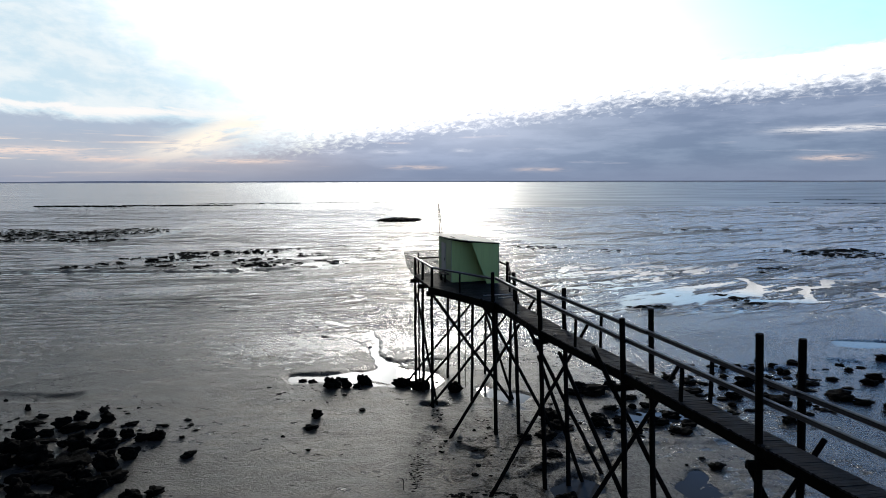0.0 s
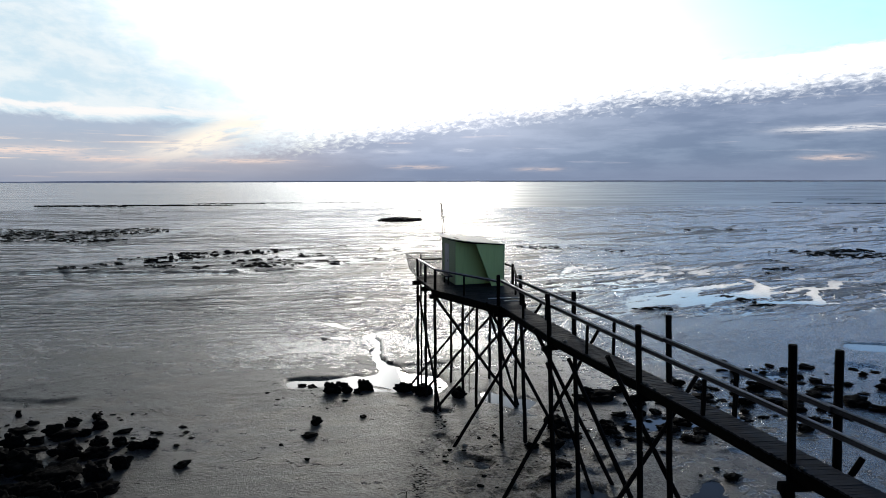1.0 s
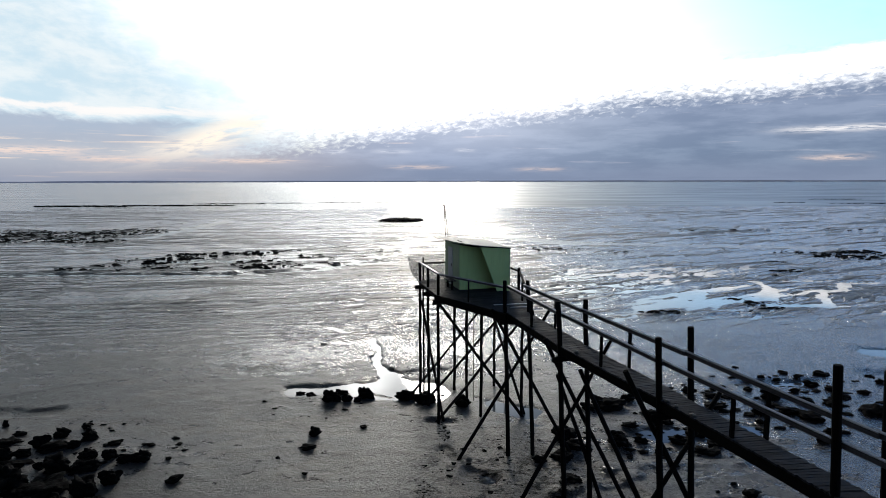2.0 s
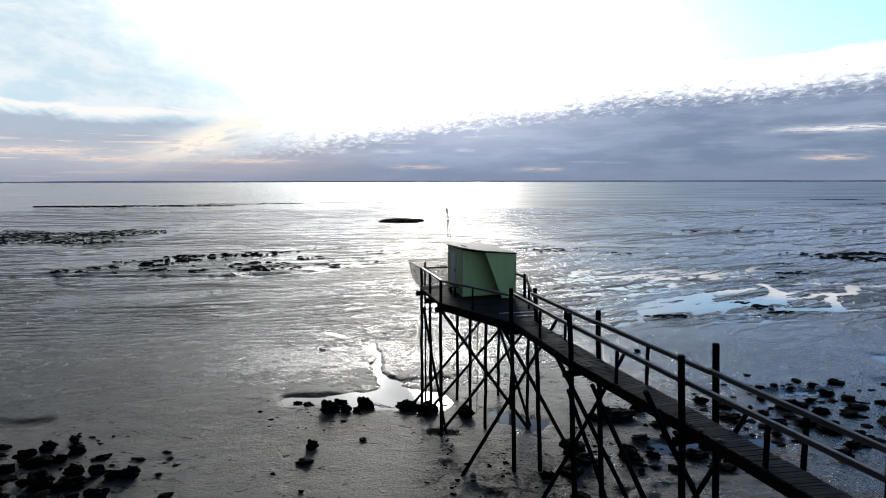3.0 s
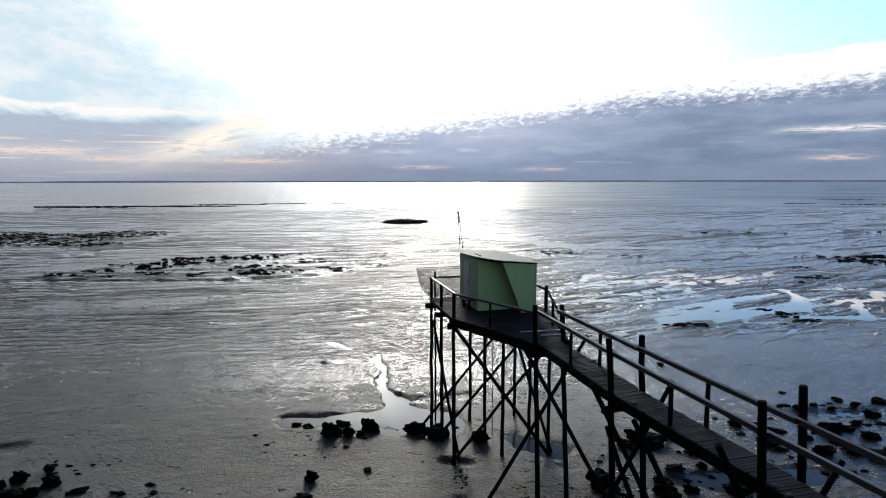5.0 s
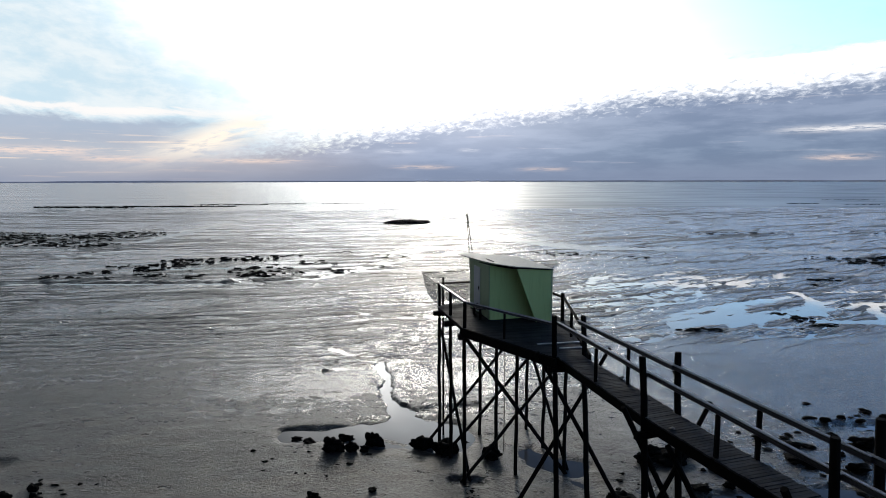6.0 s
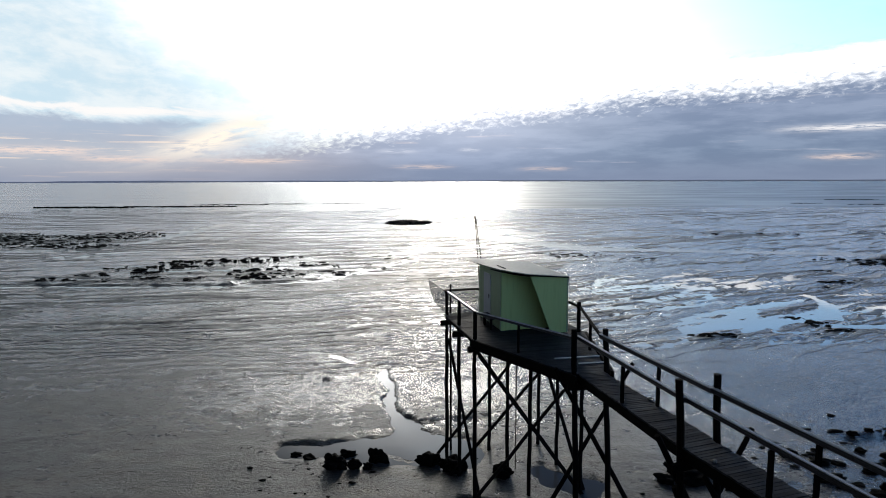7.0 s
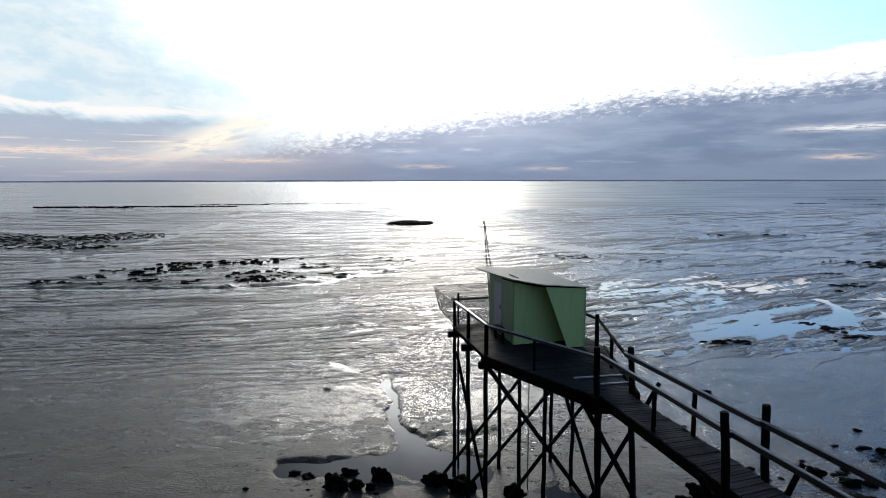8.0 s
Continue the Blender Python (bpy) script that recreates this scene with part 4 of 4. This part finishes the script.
mast = thing("hoist_mast", P(9.1, 31.2, DECK_PLATFORM), "thin steel two-legged hoist mast leaning out over the lift net", "mast")
tip = P(9.35, 33.46, 9.78)
FEET = [P(8.98, 31.3, 5.98), P(9.26, 31.3, 5.98)]
for k in range(2):
    part("leg", pole(FEET[k], tip + Vector((0.03 * k, 0, -0.02 * k)), 0.028, 0.021, 6, 0.0, 2, 1 + k), M_STEEL, mast)
for t in (0.2, 0.45, 0.62, 0.76, 0.88):
    part("rung", pole(FEET[0].lerp(tip, t), FEET[1].lerp(tip, t), 0.016, 0.016, 5, 0.0, 1, 3), M_STEEL, mast)
part("pulley", pole(tip + Vector((-0.03, 0, -0.10)), tip + Vector((-0.03, 0, 0.03)), 0.022, 0.022, 8, 0.0, 1, 4), M_STEEL, mast)

net = thing("lift_net", P(9.3, 34.2, 6.7), "square fine-meshed lift net hung from a boom behind the platform", "fishing net")
N0, N1, NE0, NE1, NZ = 7.72, 10.9, 32.65, 35.85, 6.72
for a, b in (((N0, NE0), (N0, NE1)), ((N0, NE1), (N1, NE1)), ((N1, NE1), (N1, NE0)), ((N1, NE0), (N0, NE0))):
    near = a[1] == NE0 and b[1] == NE0
    part("frame_bar", pole(P(*a, NZ), P(*b, NZ), 0.05 if near else 0.013, 0.05 if near else 0.013, 7, 0.01, 4, 5), M_STEEL, net)
bm = bmesh.new()
K = 32
grid = [[bm.verts.new(P(N0 + (N1 - N0) * i / K, NE0 + (NE1 - NE0) * j / K, NZ - 1.55 * (1 - abs(2 * i / K - 1) ** 14) * (1 - abs(2 * j / K - 1) ** 14) * (0.75 + 0.25 * math.sin(math.pi * i / K) * math.sin(math.pi * j / K)))) for j in range(K + 1)] for i in range(K + 1)]
for i in range(K):
    for j in range(K):
        bm.faces.new((grid[i][j], grid[i + 1][j], grid[i + 1][j + 1], grid[i][j + 1]))
part("netting", bm, M_NET, net, "grey see-through netting bag", True)
part("boom", pole(P(9.9, 31.2, 6.1), P(9.9, 34.3, 6.9), 0.05, 0.035, 8, 0.005, 3, 6), M_BEAM, net)

# ---------------------------------------------------------------- rocks
ROCKS_WEST = [(-16.6, 25.8, 0.68, 0), (-16.3, 26.7, 0.61, 0), (-14.9, 26.4, 0.65, 0), (-15.7, 27.5, 0.47, 0), (-18.1, 25.9, 0.98, 1), (-18.2, 26.8, 0.51, 1), (-17.3, 24.4, 0.92, 0), (-16.6, 24.8, 0.58, 0), (-16.4, 24.0, 0.91, 1), (-15.9, 25.5, 1.2, 1), (-15.1, 25.6, 0.53, 0), (-13.8, 24.5, 0.69, 0), (-14.4, 23.5, 1.0, 0), (-13.5, 23.7, 1.12, 1), (-13.0, 24.6, 0.56, 0), (-12.2, 24.3, 0.55, 0), (-11.6, 24.4, 0.69, 0), (-13.5, 25.9, 0.54, 1), (-11.9, 22.7, 0.73, 0), (-9.6, 22.8, 0.73, 1), (-12.4, 21.9, 1.03, 0), (-15.2, 23.7, 0.4, 0), (-13.9, 22.1, 1.56, 1), (-15.5, 22.3, 1.26, 0)]
ROCKS_BANK = [(-17.0, 23.1, 0.87, 0), (-14.7, 20.6, 0.87, 0), (-12.8, 21.0, 0.79, 0), (-12.9, 20.2, 0.85, 0), (-11.7, 21.0, 0.59, 1), (-16.4, 21.9, 0.82, 0), (-14.2, 19.7, 0.93, 0), (-9.6, 20.1, 0.76, 1), (-11.9, 25.7, 0.34, 1), (-10.6, 24.5, 0.28, 1), (-19.5, 27.7, 0.37, 0), (-21.4, 28.8, 0.27, 0), (-14.0, 21.1, 1.19, 1), (-11.8, 19.9, 0.94, 0), (-10.1, 19.4, 0.73, 0), (-12.9, 18.7, 1.05, 0), (-11.5, 18.2, 0.86, 0)]
ROCKS_MID = [(-5.4, 30.8, 0.87, 0), (-5.1, 32.1, 0.79, 0), (-4.6, 30.8, 0.64, 0), (-3.8, 31.6, 0.78, 0), (-4.1, 30.8, 0.41, 0), (-7.3, 32.1, 0.55, 1), (-6.6, 31.7, 0.54, 1), (-5.3, 26.8, 0.51, 0), (-3.3, 27.6, 0.36, 1), (-8.7, 30.7, 0.23, 1), (-5.3, 25.5, 0.63, 1), (-4.9, 23.3, 0.18, 0), (-6.3, 24.6, 0.23, 1), (-1.7, 31.4, 0.83, 0), (-0.7, 30.9, 0.88, 0), (1.2, 30.2, 0.74, 0), (0.2, 31.9, 0.24, 0)]
ROCKS_PIER = [(5.5, 26.7, 1.11, 0), (5.0, 24.7, 0.84, 1), (5.0, 22.9, 0.73, 1), (4.9, 19.8, 0.82, 0), (4.1, 24.5, 0.55, 0), (7.9, 30.6, 0.87, 0), (8.4, 30.2, 1.43, 1), (9.5, 31.0, 0.76, 0), (8.7, 27.9, 0.69, 1), (7.6, 25.9, 0.83, 0), (10.4, 26.5, 1.0, 0), (11.3, 27.2, 0.77, 0), (9.8, 28.1, 0.43, 0), (10.9, 25.5, 0.72, 1), (11.2, 29.7, 0.73, 1), (13.9, 31.4, 0.74, 0), (14.6, 31.4, 0.59, 1), (5.7, 25.7, 0.73, 0), (7.3, 30.0, 0.68, 0)]
ROCKS_EAST = [(16.9, 31.4, 1.19, 0), (20.0, 34.5, 0.59, 0), (20.0, 33.3, 1.0, 0), (21.6, 35.0, 1.0, 1), (20.4, 31.4, 1.0, 1), (22.0, 32.0, 0.76, 1), (24.3, 34.9, 0.53, 0), (25.2, 34.4, 0.65, 1), (24.5, 32.2, 1.07, 0), (23.6, 31.4, 0.89, 0), (20.7, 29.4, 1.53, 1), (21.2, 28.5, 1.08, 1), (17.3, 28.8, 1.36, 1), (16.4, 26.3, 0.74, 0), (15.3, 29.3, 0.83, 0), (14.6, 29.1, 0.55, 1), (14.7, 28.3, 0.48, 0), (16.2, 32.4, 0.43, 0)]
ROCKS_FAR_EAST = [(11.2, 22.1, 0.62, 1), (10.9, 22.8, 0.21, 0), (10.1, 22.3, 0.17, 0), (11.2, 25.4, 0.72, 1), (11.7, 26.1, 0.74, 1), (12.9, 25.7, 0.63, 1), (15.6, 29.6, 0.67, 1), (19.6, 35.2, 0.67, 1), (24.0, 33.7, 0.64, 0), (27.5, 35.8, 0.85, 0), (24.8, 30.9, 1.17, 0), (27.6, 33.7, 1.28, 0), (24.4, 28.5, 1.35, 0), (22.2, 27.8, 1.05, 0), (18.7, 34.2, 0.52, 1), (19.4, 30.5, 0.95, 1), (17.4, 36.3, 0.41, 1), (12.7, 41.2, 0.4, 0)]
ROCKS_SHOAL = [(17.0, 34.1, 0.52, 0), (18.0, 34.5, 0.46, 0), (20.7, 32.5, 0.85, 1), (18.5, 32.2, 0.60, 0), (18.2, 30.8, 0.73, 0), (18.1, 29.6, 0.42, 1), (18.4, 28.4, 0.46, 0), (18.7, 28.1, 0.35, 1), (16.1, 31.3, 0.36, 1), (17.7, 31.6, 0.75, 1), (16.7, 29.5, 1.11, 1), (16.4, 30.2, 0.71, 1), (15.4, 30.7, 0.53, 0), (13.7, 28.4, 0.32, 1), (13.0, 32.1, 0.71, 0), (13.5, 30.2, 1.04, 1), (17.2, 27.1, 0.66, 0), (7.8, 26.8, 0.74, 1), (8.6, 26.2, 0.56, 0), (9.1, 25.2, 0.50, 0), (10.5, 28.3, 0.51, 0), (10.0, 29.4, 0.74, 1), (7.7, 24.8, 0.26, 1), (9.3, 27.1, 0.20, 1)]


def rock_mesh(seed, detail=4):
    bm = bmesh.new()
    bmesh.ops.create_icosphere(bm, subdivisions=detail, radius=0.5)
    off = Vector((seed * 7.1, seed * 3.3, 0))
    for v in bm.verts:
        p = v.co.normalized()
        k = 1 + 0.55 * noise.noise(p * 1.5 + off) + 0.34 * noise.noise(p * 3.2 + off) - 0.20 * abs(noise.noise(p * 5.5 + off)) + 0.11 * noise.noise(p * 10.0 + off)
        v.co = v.co * k
    return mesh_of("rock", bm, M_ROCK, smooth=True)


rock_shapes = [rock_mesh(s) for s in range(7)]
rnd = random.Random(11)
ROCKS_DENSE = []
while len(ROCKS_DENSE) < 30:
    x, y = rnd.uniform(-18.0, -10.5), rnd.uniform(18.6, 24.6)
    if y < 21.8 - 0.55 * (x + 12.5) and y < 23.6:
        ROCKS_DENSE.append((x, y, rnd.uniform(0.45, 1.25), 1))
for cluster in (ROCKS_WEST, ROCKS_BANK, ROCKS_MID, ROCKS_PIER, ROCKS_EAST, ROCKS_FAR_EAST, ROCKS_DENSE, ROCKS_SHOAL):
    for x, y, w, low in cluster:
        ob = new("rock", rnd.choice(rock_shapes))
        tall = w * (rnd.uniform(0.26, 0.38) if low else (rnd.uniform(0.42, 0.56) if x > 3 else rnd.uniform(0.62, 0.88)))
        if x > 13:
            w, tall = w * 0.9, tall * 0.78
        w = w * 0.86
        ob.location = (x, y, float(ground_z(x, y)) + tall * (0.18 if low else 0.27))
        ob.rotation_euler = (rnd.uniform(-0.15, 0.15), rnd.uniform(-0.15, 0.15), rnd.choice((0.0, math.pi)) + rnd.uniform(-0.6, 0.6))
        ob.scale = (w * rnd.uniform(0.95, 1.3), w * rnd.uniform(0.75, 1.0), tall)
        tagged(ob, "flat weed-covered black rock lying on the mud" if low else "rounded weed-covered black rock on the mud", "rock", "rocks on the mudflat")


def rock_field(name, label, spots, seed, category="rock bed"):
    """Far patches of low rock and oyster, joined. Each spot: x, y, half width, half depth, count, size, flatness."""
    rnd = random.Random(seed)
    verts, faces = [], []
    base = bmesh.new()
    bmesh.ops.create_icosphere(base, subdivisions=2, radius=0.5)
    bco = [v.co.copy() for v in base.verts]
    bfa = [[v.index for v in f.verts] for f in base.faces]
    base.free()
    for x, y, hw, hd, count, size, flat in spots:
        for _ in range(count):
            while True:
                a, b = rnd.uniform(-1, 1), rnd.uniform(-1, 1)
                if a * a + b * b < 1:
                    break
            px, py = x + a * hw, y + b * hd
            s = size * rnd.uniform(0.3, 1.3)
            stretch = rnd.uniform(0.9, 1.9)
            off = Vector((rnd.uniform(0, 99), rnd.uniform(0, 99), 0))
            gz = float(ground_z(px, py))
            start = len(verts)
            for c in bco:
                k = 1 + 0.9 * noise.noise(c * 2.4 + off)
                verts.append((px + c.x * k * s * stretch, py + c.y * k * s, max(gz, -0.02) + c.z * k * s * flat + 0.05 * s))
            faces += [[start + q for q in f] for f in bfa]
    me = bpy.data.meshes.new(name)
    me.from_pydata(verts, [], faces)
    me.materials.append(M_ROCK)
    return tagged(new(name, me), label, category, kind="stuff")


rock_field("reef", "scattered low black reef rocks in shallow runnels", [
    (-38.8, 85.6, 3, 5.6, 48, 0.55, 0.5), (-36.3, 88.8, 2.8, 4.2, 25, 0.53, 0.5), (-31.2, 91.3, 3, 2.8, 27, 0.53, 0.5), (-27, 90.8, 2.3, 2.4, 12, 0.48, 0.45), (-25.5, 95.5, 2.5, 1.4, 10, 0.44, 0.35), (-27.2, 81, 2.5, 2.4, 16, 0.48, 0.45), (-24, 77.8, 2.2, 2.8, 24, 0.5, 0.5), (-24.4, 84.2, 2.3, 2.1, 10, 0.46, 0.4), (-22.3, 80.8, 1.7, 2.1, 10, 0.46, 0.4),
    (-43.8, 84.1, 2.8, 1.6, 16, 0.44, 0.35), (-44.1, 78.9, 2.5, 1.4, 17, 0.42, 0.35), (-46.6, 75.2, 2.8, 1.6, 21, 0.42, 0.35), (-40.3, 74.8, 1.4, 0.9, 9, 0.39, 0.35), (-36.4, 77.1, 2.5, 1.2, 21, 0.42, 0.35), (-31.4, 77, 1.8, 1.1, 6, 0.37, 0.3), (-30.9, 75.2, 1.1, 1.4, 11, 0.39, 0.35),
    (-19.8, 79.4, 1.5, 1.6, 7, 0.42, 0.4), (-20.3, 88, 2.3, 2.4, 15, 0.44, 0.4), (-17, 81.4, 2.1, 1.4, 12, 0.4, 0.35), (-16.2, 87, 2.3, 1.6, 10, 0.4, 0.35), (-13.6, 80.6, 2, 1.8, 12, 0.4, 0.35), (-16.4, 99.8, 2.8, 1.8, 10, 0.42, 0.3), (-20.6, 99, 2.1, 1.1, 5, 0.39, 0.3), (-12.2, 88.7, 1.4, 1.6, 6, 0.39, 0.35), (-10.4, 84.4, 2.1, 1.6, 7, 0.39, 0.3), (-11.6, 96.8, 1.6, 1.2, 5, 0.39, 0.3), (-8.4, 94, 2.5, 1.8, 7, 0.39, 0.3), (-34, 82, 5.8, 5.2, 9, 0.31, 0.3)], 3)
rock_field("oyster_bed", "dark oyster beds in low rows on the flats", [
    (-82, 119, 17, 12, 520, 0.50, 0.3), (-70, 130, 9, 9, 190, 0.46, 0.3), (-98, 125, 16, 11, 330, 0.50, 0.3), (-66, 110, 7, 4, 70, 0.55, 0.28)], 4)
rock_field("far_bar", "long thin dark bar of rock far out", [
    (-160, 261, 22, 5, 230, 0.99, 0.6), (-122, 268, 26, 4, 220, 0.93, 0.55), (-106, 288, 18, 4, 90, 0.85, 0.5), (-82, 296, 11, 3, 60, 0.85, 0.5), (-54, 303, 12, 3, 34, 0.8, 0.45), (-33, 303, 6, 3, 14, 0.8, 0.45), (166, 293, 8, 3, 50, 0.99, 0.3), (221, 344, 15, 4, 70, 1.1, 0.3), (195, 278, 20, 3, 90, 0.95, 0.3)], 5)
rock_field("rock_islet", "compact dark rocky islet in shallow water", [(-12.8, 166, 5.4, 7.0, 210, 1.15, 0.6)], 6)
rock_field("reef", "scattered flat black rocks on the wet flats", [
    (61, 88, 5.5, 5.0, 95, 0.52, 0.3), (63.5, 93.2, 3.0, 1.8, 30, 0.56, 0.4), (56.5, 89.5, 3.4, 2.4, 20, 0.48, 0.3), (53.5, 93.4, 3.6, 2.2, 20, 0.46, 0.3), (41.2, 74.2, 1.2, 0.7, 12, 0.42, 0.3), (44.7, 82.5, 2.0, 0.5, 10, 0.45, 0.25), (44.0, 74.5, 3.2, 1.6, 18, 0.42, 0.25), (38.2, 70.8, 0.9, 0.5, 4, 0.4, 0.25),
    (16.4, 98.0, 6, 3.5, 40, 0.50, 0.25), (27, 93.5, 4, 2, 10, 0.42, 0.25), (56, 131.6, 6, 3.0, 16, 0.6, 0.22), (67, 133, 6, 3.0, 14, 0.6, 0.22), (88, 135.6, 13, 4.0, 26, 0.6, 0.22)], 7)
rock_field("reef", "small flat black stones by a tidal pool", [
    (18.3, 51.3, 2.0, 0.6, 42, 0.28, 0.3), (27.3, 57.2, 0.9, 0.6, 14, 0.30, 0.3), (28.2, 55.2, 1.0, 1.2, 26, 0.32, 0.3), (28.4, 53.0, 1.5, 0.5, 22, 0.30, 0.3), (25.4, 51.6, 0.9, 0.3, 8, 0.28, 0.3), (-5.5, 29.5, 2.5, 1.5, 14, 0.15, 0.4), (-15, 26, 5, 2.5, 50, 0.2, 0.4), (18, 31, 8, 4, 70, 0.28, 0.3), (9, 27, 4, 3, 40, 0.25, 0.35), (3, 24, 3, 3, 26, 0.15, 0.4)], 8)

rock_field("seaweed", "dark clumps of seaweed strewn on the mud under the pier", [
    (-0.4, 21.6, 0.28, 1.5, 90, 0.06, 0.2), (0.0, 24.6, 0.6, 1.3, 30, 0.07, 0.25), (0.3, 27.2, 0.3, 1.1, 40, 0.08, 0.25), (2.6, 26.0, 1.4, 0.6, 40, 0.06, 0.25), (2.0, 19.6, 1.4, 0.6, 80, 0.12, 0.25), (3.8, 24.0, 2.4, 2.4, 90, 0.06, 0.25)], 12, "seaweed")
stones = [(1.9, 22.9, 0.42), (1.3, 24.6, 0.22), (3.0, 21.5, 0.25)]
M_STONE = material("pale_stone", lambda n: principled(n, n.mix(n.noise(own(n), 5.0, 5.0), rgb(0.14, 0.13, 0.11), rgb(0.27, 0.25, 0.22)), 0.8, n.noise(own(n), 12.0, 4.0), 0.5, 0.03))
for q, (x, y, w) in enumerate(stones):
    me = rock_mesh(20 + q)
    me.materials.clear()
    me.materials.append(M_STONE)
    ob = tagged(new("stone", me), "small pale broken stone lying on the mud", "stone", "pale stones")
    ob.location, ob.scale = (x, y, float(ground_z(x, y)) + 0.1 * w), (w, w * 0.8, w * 0.55)
stake = thing("stake", (-0.8, 20.3, float(ground_z(-0.8, 20.3))), "thin dark stake standing upright in the mud", "stake")
part("stick", pole((-0.8, 20.3, -0.3), (-0.78, 20.3, 0.5), 0.018, 0.014, 6, 0.01, 4, 9), M_BEAM, stake)

for q, (x, y, w) in enumerate([(4.18, 22.9, 0.16), (3.5, 22.8, 0.08), (4.4, 19.76, 0.13), (5.76, 16.0, 0.12), (5.86, 15.7, 0.1), (6.05, 15.2, 0.14), (7.22, 11.7, 0.12)]):
    me = rock_mesh(30 + q, 2)
    me.materials.clear()
    me.materials.append(M_STONE)
    ob = tagged(new("shell", me), "small pale shell lying on the walkway boards", "shell", "shells on the walkway")
    ob.location, ob.scale = (x, y, deck_z(y) + 0.02), (w, w * 0.8, w * 0.4)

# ---------------------------------------------------------------- deck boards


def board(parent, a, b, z, wide, seed):
    """One deck board from plan point a to b."""
    r = random.Random(seed)
    dz = r.uniform(-0.003, 0.003)
    part("board", beam((a.x, a.y, z - 0.022 + dz), (b.x, b.y, z - 0.022 + dz + r.uniform(-0.004, 0.004)), wide, 0.044, bevel=0.0015), M_DECK, parent)


for k in range(5):
    l0, l1 = Vector(LEFT[k][:2]), Vector(LEFT[k + 1][:2])
    r0, r1 = Vector(RIGHT[k][:2]), Vector(RIGHT[k + 1][:2])
    count = int((l1 - l0).length / 0.098)
    for q in range(count):
        t = (q + 0.5) / count
        a, b = l0.lerp(l1, t), r0.lerp(r1, t)
        s = (b - a).normalized()
        r = random.Random(1000 * k + q)
        board(walkway, a - s * (0.03 - r.uniform(0, 0.03)) + s * 0.06, b - s * ((0.05, 0.12, 0.17, 0.19, 0.19)[k] - r.uniform(-0.02, 0.02)), deck_z(a.y), 0.0972, 5000 + 1000 * k + q)
for q in range(40):
    e = E0 + (q + 0.5) * (E1 - E0) / 40
    board(platform, P(W0 - 0.06, e), P(W1 + 0.06, e), DECK_PLATFORM, 0.0975, 900 + q)
a0, b0 = Vector((2.54, 24.84, 0)), Vector((3.66, 24.98, 0))
for q in range(40):
    t = (q + 0.5) / 40
    board(platform, a0.lerp(P(W0 - 0.12, E0), t), b0.lerp(P(W1 + 0.10, E0), t), DECK_PLATFORM - 0.004, 0.101, 950 + q)
for a, b in (((2.35, 26.06), (3.78, 26.36)), ((2.98, 25.58), (3.76, 25.73))):
    part("batten", beam((*a, DECK_PLATFORM + 0.012), (*b, DECK_PLATFORM + 0.012), 0.07, 0.026, bevel=0.004), M_CAP, platform, "pale worn batten nailed across the boards")
